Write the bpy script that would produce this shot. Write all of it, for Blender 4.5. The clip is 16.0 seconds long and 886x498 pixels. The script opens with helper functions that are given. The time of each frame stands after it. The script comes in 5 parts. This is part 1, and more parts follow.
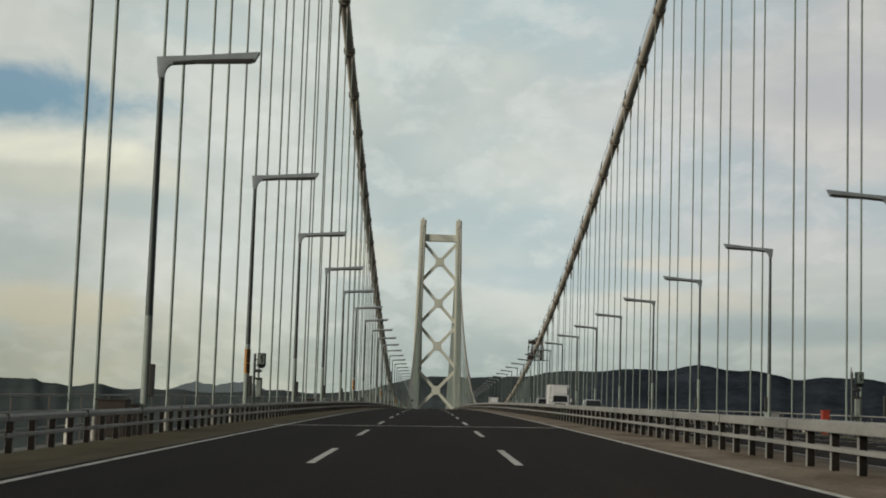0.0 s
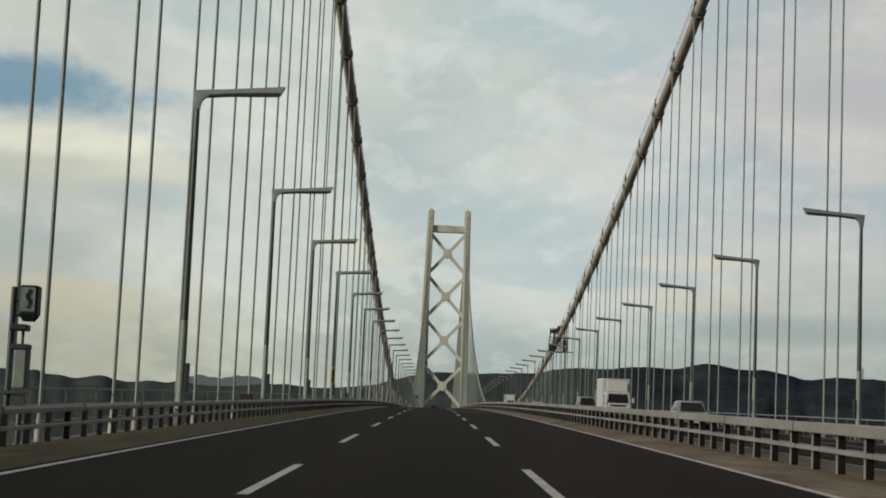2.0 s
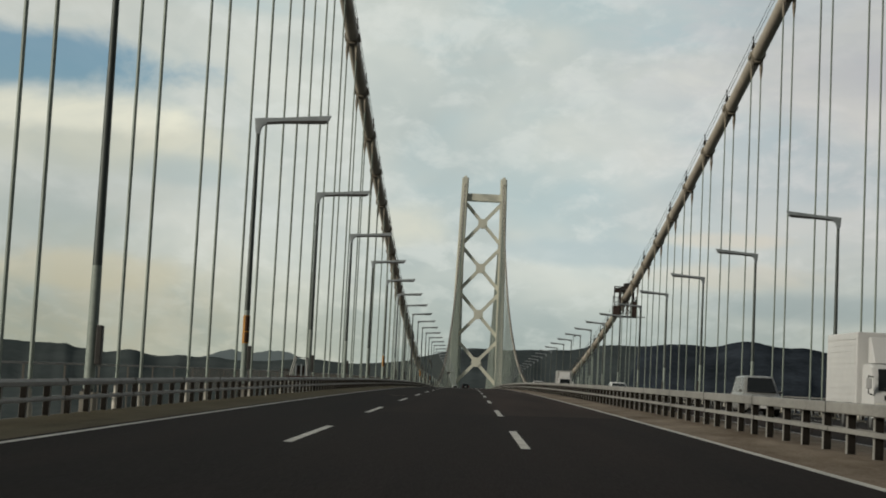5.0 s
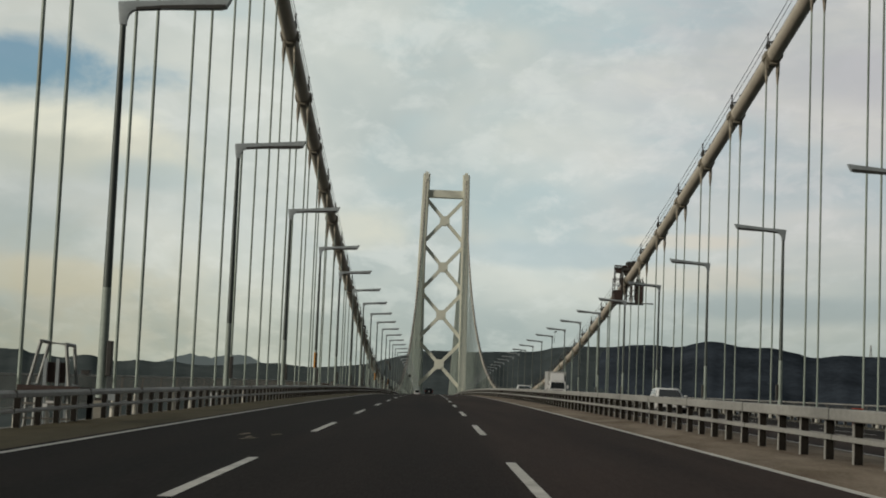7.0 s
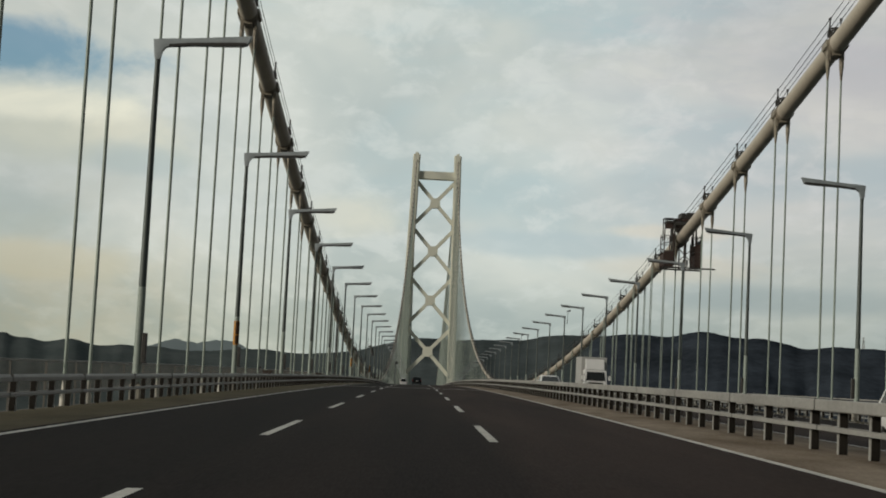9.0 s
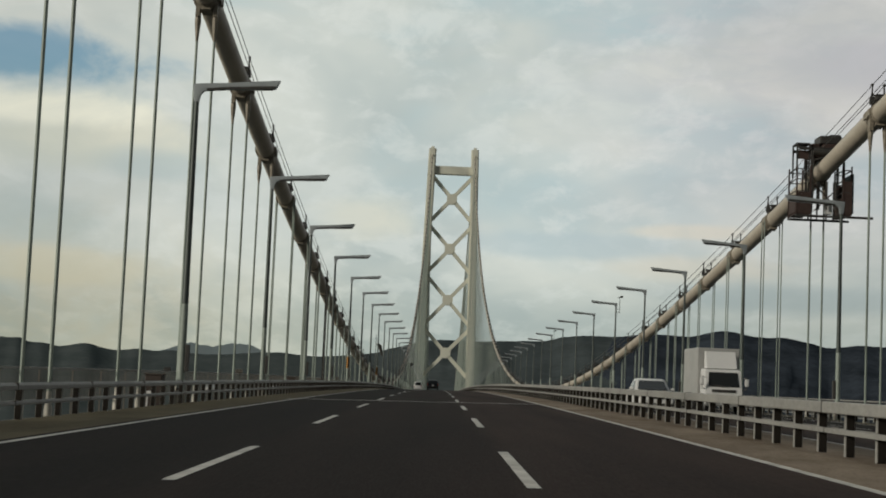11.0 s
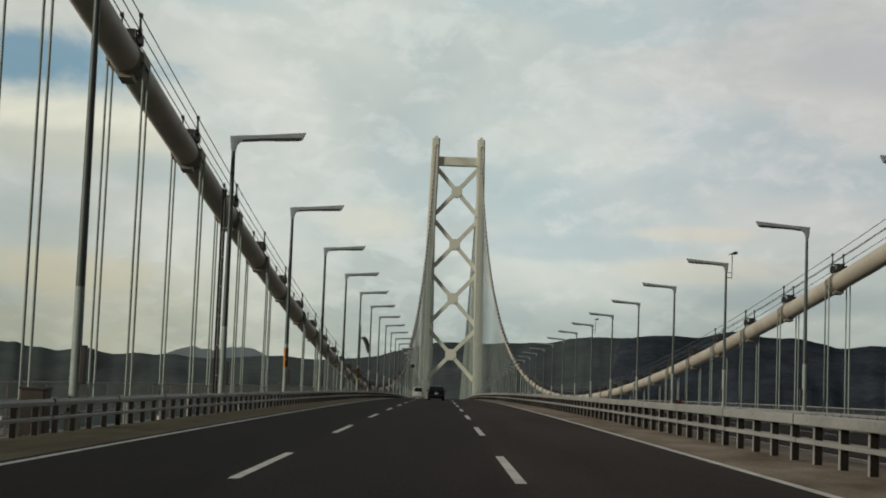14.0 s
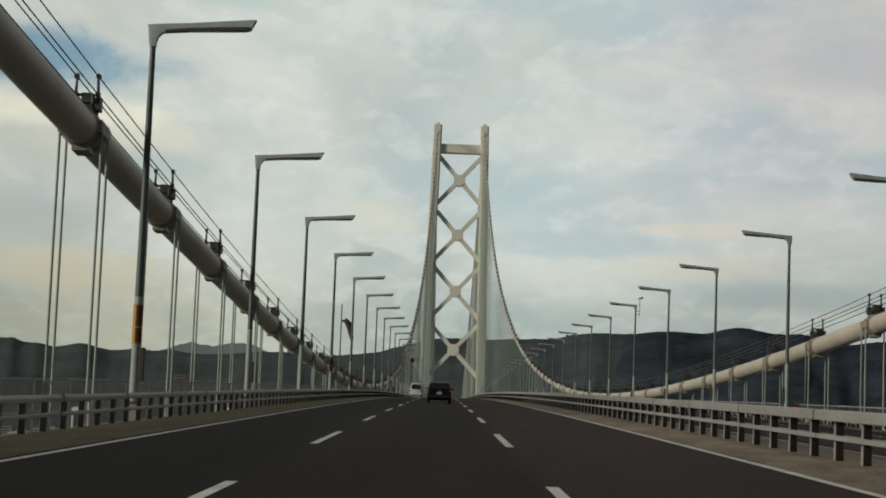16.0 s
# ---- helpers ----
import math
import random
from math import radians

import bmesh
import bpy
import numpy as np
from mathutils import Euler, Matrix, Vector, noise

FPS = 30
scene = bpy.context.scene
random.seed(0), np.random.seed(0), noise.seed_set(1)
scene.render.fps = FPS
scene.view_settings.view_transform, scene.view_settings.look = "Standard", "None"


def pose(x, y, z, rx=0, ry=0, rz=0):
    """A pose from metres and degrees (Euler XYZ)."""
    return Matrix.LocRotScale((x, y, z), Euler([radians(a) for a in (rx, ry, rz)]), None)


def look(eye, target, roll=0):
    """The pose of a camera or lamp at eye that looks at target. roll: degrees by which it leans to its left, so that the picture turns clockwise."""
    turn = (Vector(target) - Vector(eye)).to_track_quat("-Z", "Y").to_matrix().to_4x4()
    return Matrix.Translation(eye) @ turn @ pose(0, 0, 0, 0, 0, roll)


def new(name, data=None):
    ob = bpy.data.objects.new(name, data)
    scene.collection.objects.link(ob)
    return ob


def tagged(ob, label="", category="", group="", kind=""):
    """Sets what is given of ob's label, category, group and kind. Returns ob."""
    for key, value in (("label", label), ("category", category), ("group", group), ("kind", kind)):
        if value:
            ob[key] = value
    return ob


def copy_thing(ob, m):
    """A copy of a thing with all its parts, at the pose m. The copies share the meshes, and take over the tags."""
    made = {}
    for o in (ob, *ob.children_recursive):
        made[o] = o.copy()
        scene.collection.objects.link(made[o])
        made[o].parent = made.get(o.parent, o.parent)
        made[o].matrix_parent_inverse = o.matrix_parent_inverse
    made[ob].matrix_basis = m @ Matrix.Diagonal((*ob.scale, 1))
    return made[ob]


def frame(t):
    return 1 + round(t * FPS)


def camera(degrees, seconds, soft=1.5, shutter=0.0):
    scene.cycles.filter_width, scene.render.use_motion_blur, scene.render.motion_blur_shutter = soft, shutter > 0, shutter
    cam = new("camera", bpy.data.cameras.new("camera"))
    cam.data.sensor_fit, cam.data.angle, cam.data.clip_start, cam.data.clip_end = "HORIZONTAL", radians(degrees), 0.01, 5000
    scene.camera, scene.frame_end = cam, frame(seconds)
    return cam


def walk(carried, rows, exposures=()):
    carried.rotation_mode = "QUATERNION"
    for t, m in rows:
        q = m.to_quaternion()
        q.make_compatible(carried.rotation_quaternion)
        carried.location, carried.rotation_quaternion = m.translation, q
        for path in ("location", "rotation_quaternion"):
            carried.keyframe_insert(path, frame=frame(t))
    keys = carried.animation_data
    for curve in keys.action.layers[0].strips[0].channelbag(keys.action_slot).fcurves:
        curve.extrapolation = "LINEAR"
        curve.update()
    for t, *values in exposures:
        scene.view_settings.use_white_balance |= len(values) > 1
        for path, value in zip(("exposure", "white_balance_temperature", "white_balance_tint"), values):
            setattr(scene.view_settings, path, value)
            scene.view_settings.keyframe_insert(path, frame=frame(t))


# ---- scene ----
cam = camera(30.331, 16.0, soft=1.85)
PATH = [
    (0, pose(-6.802, -636.832, -6.533, 96.437, -1.822, -0.538)),
    (0.5, pose(-6.802, -624.735, -6.251, 96.418, -2.009, -0.735)),
    (1, pose(-6.811, -612.455, -6.066, 96.443, -2.111, -0.703)),
    (1.5, pose(-6.779, -599.976, -5.673, 96.505, -2.253, -0.641)),
    (2, pose(-6.697, -586.671, -5.381, 96.291, -2.483, -0.343)),
    (2.5, pose(-6.562, -574.552, -5.053, 95.742, -2.933, 0.033)),
    (3, pose(-6.419, -562.475, -4.876, 95.416, -3.406, 0.597)),
    (5.5, pose(-6.082, -500.421, -3.579, 95.422, -2.721, 0.738)),
    (6, pose(-6.177, -487.465, -3.288, 95.453, -2.516, 0.422)),
    (6.5, pose(-6.285, -474.283, -3.133, 95.538, -2.315, 0.054)),
    (7, pose(-6.349, -461.516, -2.903, 95.568, -2.366, -0.458)),
    (7.5, pose(-6.435, -448.704, -2.646, 95.455, -2.406, -0.775)),
    (8, pose(-6.450, -436.434, -2.401, 95.304, -2.590, -1.010)),
    (8.5, pose(-6.448, -424.369, -2.264, 95.171, -2.899, -1.025)),
    (11, pose(-6.192, -362.334, -1.391, 95.211, -2.497, -0.251)),
    (11.5, pose(-6.164, -349.826, -1.163, 95.323, -2.548, -0.339)),
    (12, pose(-6.140, -337.579, -1.023, 95.437, -2.567, -0.322)),
    (12.5, pose(-6.160, -324.638, -0.871, 95.531, -2.546, -0.267)),
    (13, pose(-6.178, -311.841, -0.680, 95.537, -2.372, -0.252)),
    (13.5, pose(-6.195, -299.267, -0.535, 95.474, -2.266, -0.121)),
    (14, pose(-6.229, -286.852, -0.297, 95.304, -2.216, -0.074)),
    (14.5, pose(-6.311, -274.775, -0.304, 95.365, -2.124, 0.059)),
    (15, pose(-6.370, -262.315, -0.127, 95.251, -2.106, 0.116)),
    (15.5, pose(-6.443, -249.667, -0.043, 95.222, -2.098, 0.035)),
    (16, pose(-6.461, -236.773, 0.113, 95.179, -2.232, -0.012)),
]
walk(cam, PATH, exposures=((0.0, 0.0), (16.0, 0.0)))

# ---------------------------------------------------------------- light
SUN_EL, SUN_AZ = 17.0, 244.0          # degrees; azimuth clockwise from +y


def sun_dir():
    e, a = radians(SUN_EL), radians(SUN_AZ)
    return Vector((math.sin(a) * math.cos(e), math.cos(a) * math.cos(e), math.sin(e)))


def build_world():
    w = bpy.data.worlds.new("cloudy_sky")
    scene.world = w
    w.use_nodes = True
    nt = w.node_tree
    nt.nodes.clear()
    N, L = nt.nodes.new, nt.links.new
    out, bg = N("ShaderNodeOutputWorld"), N("ShaderNodeBackground")
    sky = N("ShaderNodeTexSky")
    sky.sky_type = "NISHITA"
    sky.sun_disc = False
    sky.sun_elevation, sky.sun_rotation = radians(SUN_EL), radians(SUN_AZ)
    sky.air_density, sky.dust_density = 1.2, 2.5
    tc = N("ShaderNodeTexCoord")
    # project the direction on a flat cloud deck: (x, y) / (z + c)
    sep = N("ShaderNodeSeparateXYZ")
    L(tc.outputs["Generated"], sep.inputs[0])
    zz = N("ShaderNodeMath"); zz.operation = "MAXIMUM"; zz.inputs[1].default_value = 0.0
    L(sep.outputs[2], zz.inputs[0])
    za = N("ShaderNodeMath"); za.operation = "ADD"; za.inputs[1].default_value = 0.30
    L(zz.outputs[0], za.inputs[0])
    dv = N("ShaderNodeVectorMath"); dv.operation = "DIVIDE"
    cmb = N("ShaderNodeCombineXYZ")
    for i in range(3):
        L(za.outputs[0], cmb.inputs[i])
    L(tc.outputs["Generated"], dv.inputs[0]); L(cmb.outputs[0], dv.inputs[1])

    def math1(op, x, v=None, w=None):
        n = N("ShaderNodeMath"); n.operation = op
        for i, q in enumerate((x, v, w)):
            if q is None:
                continue
            if isinstance(q, (int, float)):
                n.inputs[i].default_value = q
            else:
                L(q, n.inputs[i])
        return n.outputs[0]

    def ramp(x, lo, hi, a=0.0, b=1.0):
        rp = N("ShaderNodeMapRange")
        rp.interpolation_type = "SMOOTHSTEP"
        for i, q in enumerate((lo, hi, a, b)):
            rp.inputs[i + 1].default_value = q
        L(x, rp.inputs[0])
        return rp.outputs[0]

    def cloud(vec, scale, detail, rough, off, stretch=(1, 1, 1), dist=0.3):
        mp = N("ShaderNodeMapping")
        mp.inputs["Location"].default_value = off
        mp.inputs["Scale"].default_value = stretch
        L(vec, mp.inputs["Vector"])
        no = N("ShaderNodeTexNoise")
        no.inputs["Scale"].default_value = scale
        no.inputs["Detail"].default_value = detail
        no.inputs["Roughness"].default_value = rough
        no.inputs["Distortion"].default_value = dist
        L(mp.outputs[0], no.inputs["Vector"])
        return no.outputs[0]

    def blend(f, a, b):
        n = N("ShaderNodeMix"); n.data_type = "RGBA"
        for i, q in ((0, f), (6, a), (7, b)):
            if isinstance(q, tuple):
                n.inputs[i].default_value = (*q, 1)
            elif isinstance(q, float):
                n.inputs[i].default_value = q
            else:
                L(q, n.inputs[i])
        return n.outputs[2]

    def near(az, el, ra, re, rag, lo=0.45, hi=1.25):
        """1 in the middle of a cloud gap or cloud at az, el (degrees), 0 outside; ragged by noise."""
        a, e = radians(az), radians(el)
        sb = N("ShaderNodeVectorMath"); sb.operation = "SUBTRACT"
        L(tc.outputs["Generated"], sb.inputs[0])
        sb.inputs[1].default_value = (math.sin(a) * math.cos(e), math.cos(a) * math.cos(e), math.sin(e))
        ml = N("ShaderNodeVectorMath"); ml.operation = "MULTIPLY"
        L(sb.outputs[0], ml.inputs[0])
        ml.inputs[1].default_value = (1 / math.radians(ra), 1 / math.radians(ra), 1 / math.radians(re))
        ln = N("ShaderNodeVectorMath"); ln.operation = "LENGTH"
        L(ml.outputs[0], ln.inputs[0])
        return ramp(math1("MULTIPLY_ADD", rag, 1.9, math1("ADD", ln.outputs["Value"], -0.95)), lo, hi, 1.0, 0.0)

    D = tc.outputs["Generated"]
    rag = cloud(D, 15.0, 6, 0.58, (2.0, 0.3, 1.0), (1, 1, 1.5), 0.3)
    rag2 = cloud(D, 9.0, 6, 0.55, (5.0, 1.3, 0.4), (1, 1, 2.0), 0.5)
    soft = cloud(D, 4.2, 4, 0.5, (0.7, 0.2, 3.4), (1, 1, 2.6))
    mid = cloud(dv.outputs[0], 1.6, 5, 0.55, (0.4, 5.2, 0), (1.0, 0.6, 1))
    rip = cloud(dv.outputs[0], 9.0, 5, 0.6, (1.4, 0.2, 0), (1.5, 1.0, 1), 0.3)
    # one cloud deck: grey, blue-grey where thin, cream where thick
    col = blend(ramp(mid, 0.38, 0.62), (0.452, 0.515, 0.508), (0.66, 0.69, 0.645))
    col = blend(math1("MULTIPLY", ramp(soft, 0.47, 0.64), 0.8), col, (0.43, 0.55, 0.575))
    col = blend(math1("MULTIPLY", ramp(rip, 0.46, 0.66), 0.44), col, (0.74, 0.77, 0.74))
    warm = math1("MULTIPLY", ramp(sep.outputs[0], -0.02, -0.24), math1("MULTIPLY", ramp(sep.outputs[2], 0.15, 0.06), ramp(rag, 0.42, 0.62)))
    col = blend(math1("MULTIPLY", warm, 0.5), col, (0.58, 0.56, 0.46))
    col = blend(math1("MULTIPLY", near(-13.2, 8.3, 5.6, 1.1, rag, 0.3, 1.3), 0.7), col, (0.64, 0.655, 0.55))
    col = blend(math1("MULTIPLY", near(-10.4, 8.7, 2.2, 0.7, rag, 0.3, 1.3), 0.7), col, (0.74, 0.735, 0.62))
    col = blend(math1("MULTIPLY", near(-14.4, 9.35, 4.4, 0.72, rag, 0.4, 1.25), 0.95), col, (0.90, 0.89, 0.745))
    col = blend(math1("MULTIPLY", near(14.6, 12.0, 4.5, 1.4, rag2, 0.2, 1.3), 0.6), col, (0.46, 0.49, 0.525))
    for az, el, ra, re, k, c in ((-14.5, 5.7, 3.2, 1.1, 0.7, (0.45, 0.52, 0.50)), (-10.2, 7.5, 2.6, 0.7, 0.7, (0.47, 0.55, 0.545)),
                                 (-14.0, 3.9, 4.2, 0.7, 0.65, (0.66, 0.63, 0.50)), (-2.9, 6.2, 2.2, 0.9, 0.85, (0.72, 0.71, 0.60)),
                                 (4.4, 5.5, 4.2, 0.5, 0.65, (0.45, 0.545, 0.57)), (8.6, 6.1, 2.4, 0.3, 0.75, (0.70, 0.68, 0.58)),
                                 (9.6, 4.85, 3.4, 0.5, 0.7, (0.66, 0.645, 0.56)), (13.0, 3.9, 5.0, 0.6, 0.7, (0.42, 0.49, 0.50))):
        col = blend(math1("MULTIPLY", near(az, el, ra, re, rag2), k), col, c)
    # fine ripples high up
    rows = cloud(D, 30.0, 5, 0.6, (0.3, 2.2, 0.9), (1, 1, 3.0), 0.5)
    high = math1("MULTIPLY", ramp(sep.outputs[0], -0.06, 0.10), ramp(sep.outputs[2], 0.13, 0.19))
    col = blend(math1("MULTIPLY", math1("MULTIPLY", ramp(rows, 0.42, 0.66), high), 0.45), col, (0.53, 0.575, 0.58))
    col = blend(math1("MULTIPLY", ramp(rag2, 0.47, 0.64), 0.30), col, (0.45, 0.52, 0.52))
    # the clear sky in the gap
    sc = N("ShaderNodeMix"); sc.data_type = "RGBA"; sc.blend_type = "MULTIPLY"
    sc.inputs[0].default_value = 1.0
    sc.inputs[7].default_value = (0.094, 0.127, 0.155, 1)
    L(sky.outputs[0], sc.inputs[6])
    col = blend(math1("MULTIPLY", near(-15.3, 11.05, 4.5, 1.12, rag, 0.5, 1.15), 0.9), col, sc.outputs[2])
    tn = N("ShaderNodeMix"); tn.data_type = "RGBA"; tn.blend_type = "MULTIPLY"
    L(math1("MULTIPLY", ramp(sep.outputs[0], 0.02, 0.20), ramp(sep.outputs[2], 0.06, 0.14)), tn.inputs[0])
    L(col, tn.inputs[6])
    tn.inputs[7].default_value = (1.10, 1.045, 1.085, 1)
    col = tn.outputs[2]
    # haze dims the sky towards the horizon, more to the sides
    dim = math1("MULTIPLY", ramp(sep.outputs[2], 0.03, 0.095, 0.80, 1.0), math1("MULTIPLY", ramp(sep.outputs[0], -0.10, -0.25, 1.0, 0.84), ramp(sep.outputs[0], 0.05, 0.22, 1.0, 0.82)))
    hz = N("ShaderNodeMix"); hz.data_type = "RGBA"; hz.blend_type = "MULTIPLY"
    L(ramp(sep.outputs[2], 0.11, 0.02), hz.inputs[0])
    L(col, hz.inputs[6])
    L(blend(ramp(sep.outputs[0], -0.18, 0.05), (1.02, 1.0, 0.885), (0.955, 1.0, 0.985)), hz.inputs[7])
    col = hz.outputs[2]
    # sky out of view, overhead and behind, is dimmed to lessen the fill light
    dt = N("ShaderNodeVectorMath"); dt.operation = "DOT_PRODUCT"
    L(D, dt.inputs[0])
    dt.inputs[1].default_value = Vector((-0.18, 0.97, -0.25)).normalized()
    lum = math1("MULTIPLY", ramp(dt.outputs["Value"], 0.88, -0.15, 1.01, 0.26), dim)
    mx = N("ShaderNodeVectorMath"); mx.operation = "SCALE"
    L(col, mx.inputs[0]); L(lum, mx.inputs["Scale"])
    wb = N("ShaderNodeVectorMath"); wb.operation = "MULTIPLY"
    L(mx.outputs[0], wb.inputs[0])
    wb.inputs[1].default_value = (1.0, 1.0, 0.98)
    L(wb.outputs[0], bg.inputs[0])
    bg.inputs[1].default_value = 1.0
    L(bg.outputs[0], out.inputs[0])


build_world()
sun = new("sun", bpy.data.lights.new("sun", "SUN"))
sun.data.energy, sun.data.angle, sun.data.color = 2.3, radians(10), (1.0, 0.93, 0.80)
sun.matrix_world = look(sun_dir() * 100, (0, 0, 0))


# ---------------------------------------------------------------- materials
def mat(name, color, rough=0.6, metal=0.0, var=0.25, scale=1.5, fine=18.0, bump=0.15, tint=None, streak=(1, 1, 1), spec=0.5, rnd=0.0):
    """Paint, concrete or metal with stains at two sizes and a fine relief."""
    m = bpy.data.materials.new(name)
    m.use_nodes = True
    nt = m.node_tree
    N, L = nt.nodes.new, nt.links.new
    b = nt.nodes["Principled BSDF"]
    b.inputs["Metallic"].default_value = metal
    b.inputs["Specular IOR Level"].default_value = spec
    tc = N("ShaderNodeTexCoord")
    mp = N("ShaderNodeMapping"); mp.inputs["Scale"].default_value = streak
    L(tc.outputs["Object"], mp.inputs[0])
    n1, n2 = N("ShaderNodeTexNoise"), N("ShaderNodeTexNoise")
    for n, s, d in ((n1, scale, 5), (n2, fine, 4)):
        n.inputs["Scale"].default_value, n.inputs["Detail"].default_value = s, d
        n.inputs["Roughness"].default_value = 0.62
        L(mp.outputs[0], n.inputs["Vector"])
    mix = N("ShaderNodeMix"); mix.data_type = "RGBA"
    t = tint or tuple(c * (1 - 0.85 * var) for c in color)
    mix.inputs[6].default_value, mix.inputs[7].default_value = (*color, 1), (*t, 1)
    add = N("ShaderNodeMath"); add.operation = "MULTIPLY_ADD"
    add.inputs[1].default_value = 0.45
    L(n2.outputs[0], add.inputs[0]); L(n1.outputs[0], add.inputs[2])
    mr = N("ShaderNodeMapRange")
    mr.inputs["From Min"].default_value, mr.inputs["From Max"].default_value = 0.52, 0.96
    L(add.outputs[0], mr.inputs[0]); L(mr.outputs[0], mix.inputs[0])
    col = mix.outputs[2]
    if rnd:
        oi = N("ShaderNodeObjectInfo")
        hs = N("ShaderNodeHueSaturation")
        vr = N("ShaderNodeMapRange")
        vr.inputs["To Min"].default_value, vr.inputs["To Max"].default_value = 1 - rnd, 1 + rnd
        L(oi.outputs["Random"], vr.inputs[0]); L(vr.outputs[0], hs.inputs["Value"]); L(col, hs.inputs["Color"])
        col = hs.outputs[0]
    L(col, b.inputs["Base Color"])
    rr = N("ShaderNodeMapRange")
    rr.inputs["To Min"].default_value, rr.inputs["To Max"].default_value = max(rough - 0.12, 0.03), min(rough + 0.12, 1)
    L(n2.outputs[0], rr.inputs[0]); L(rr.outputs[0], b.inputs["Roughness"])
    if bump:
        bp = N("ShaderNodeBump")
        bp.inputs["Strength"].default_value, bp.inputs["Distance"].default_value = bump, 0.02
        L(n2.outputs[0], bp.inputs["Height"]); L(bp.outputs[0], b.inputs["Normal"])
    return m


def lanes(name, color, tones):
    """Asphalt: a base tone, stains, and one tone for each lane from the slow one inwards."""
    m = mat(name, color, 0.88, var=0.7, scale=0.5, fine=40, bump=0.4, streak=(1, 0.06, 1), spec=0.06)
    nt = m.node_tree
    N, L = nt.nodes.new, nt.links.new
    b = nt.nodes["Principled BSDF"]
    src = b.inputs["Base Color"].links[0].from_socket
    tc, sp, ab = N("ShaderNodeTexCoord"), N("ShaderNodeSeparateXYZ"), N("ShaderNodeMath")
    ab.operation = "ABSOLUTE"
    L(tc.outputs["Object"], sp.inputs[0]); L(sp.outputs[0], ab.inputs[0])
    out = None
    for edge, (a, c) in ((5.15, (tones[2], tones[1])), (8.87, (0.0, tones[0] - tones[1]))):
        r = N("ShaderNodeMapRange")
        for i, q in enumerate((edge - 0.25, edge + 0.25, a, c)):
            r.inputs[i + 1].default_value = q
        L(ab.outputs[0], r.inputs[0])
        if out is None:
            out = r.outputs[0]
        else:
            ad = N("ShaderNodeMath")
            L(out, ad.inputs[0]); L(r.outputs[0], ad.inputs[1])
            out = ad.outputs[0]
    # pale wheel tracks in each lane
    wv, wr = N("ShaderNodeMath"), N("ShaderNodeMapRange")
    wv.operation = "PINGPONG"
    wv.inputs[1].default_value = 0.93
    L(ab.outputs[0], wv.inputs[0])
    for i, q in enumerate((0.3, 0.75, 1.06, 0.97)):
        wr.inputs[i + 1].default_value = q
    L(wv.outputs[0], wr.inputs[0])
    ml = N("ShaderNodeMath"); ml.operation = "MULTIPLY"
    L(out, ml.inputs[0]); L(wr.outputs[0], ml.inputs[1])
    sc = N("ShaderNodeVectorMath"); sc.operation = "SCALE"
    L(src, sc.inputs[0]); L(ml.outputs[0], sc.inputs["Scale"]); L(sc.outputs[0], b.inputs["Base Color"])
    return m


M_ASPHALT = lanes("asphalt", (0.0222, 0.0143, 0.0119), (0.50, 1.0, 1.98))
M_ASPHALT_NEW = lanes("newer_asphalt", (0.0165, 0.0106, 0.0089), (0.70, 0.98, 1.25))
M_CONC = mat("median_concrete", (0.29, 0.24, 0.19), 0.92, var=0.7, tint=(0.105, 0.075, 0.05), scale=0.8, fine=22, bump=0.35, streak=(1, 0.3, 1), spec=0.05)
M_SHOULDER = mat("shoulder_concrete", (0.122, 0.104, 0.068), 0.92, var=0.55, scale=0.8, fine=22, bump=0.35, streak=(1, 0.3, 1), spec=0.05)
M_MARK = mat("road_paint", (0.66, 0.64, 0.60), 0.8, var=0.5, scale=1.3, fine=30, bump=0.25, spec=0.1)
M_JOINT = mat("joint_steel", (0.60, 0.58, 0.54), 0.6, 0.1, var=0.4, scale=2)
M_RAIL = mat("rail_paint", (0.305, 0.298, 0.275), 0.62, 0.1, var=0.45, scale=0.9, fine=14, bump=0.12, streak=(1, 0.4, 1))
# near-black stands in for shade in the recess of the posts
M_POST = mat("rail_post_shade", (0.024, 0.021, 0.0175), 0.85, 0.0, var=0.5, scale=2.2, fine=16, rnd=0.18, spec=0.1)
M_SPLICE = mat("splice_steel", (0.10, 0.095, 0.088), 0.6, 0.2, var=0.4, scale=3)
# dark tone imitates the posts' backlit upper lengths
M_LAMP = mat("backlit_lamp_steel", (0.088, 0.105, 0.097), 0.5, 0.25, var=0.4, scale=1.2, fine=9, bump=0.06, streak=(1, 1, 0.2))
M_LAMPHEAD = mat("lamp_head_paint", (0.35, 0.385, 0.40), 0.5, 0.2, var=0.3, scale=2)
M_LAMPBASE = mat("lamp_base_pale", (0.315, 0.365, 0.325), 0.6, 0.1, var=0.4, scale=1.5, fine=10, bump=0.06)
M_PLINTH = mat("plinth_concrete", (0.34, 0.32, 0.275), 0.9, var=0.4, scale=2.2, fine=20, bump=0.3, spec=0.1)
M_DIFF = mat("lamp_lens", (0.22, 0.21, 0.19), 0.3, 0, var=0.15, scale=4, bump=0)
M_DARK = mat("dark_steel", (0.055, 0.052, 0.048), 0.6, 0.2, var=0.4, scale=3)
M_ROPE = mat("hanger_sheath", (0.31, 0.365, 0.318), 0.6, 0.1, var=0.4, scale=0.6, fine=7, streak=(1, 1, 0.15), bump=0.1)
M_CABLE = mat("cable_wrap_paint", (0.475, 0.425, 0.345), 0.55, 0.0, var=0.3, scale=0.35, fine=6, bump=0.08)
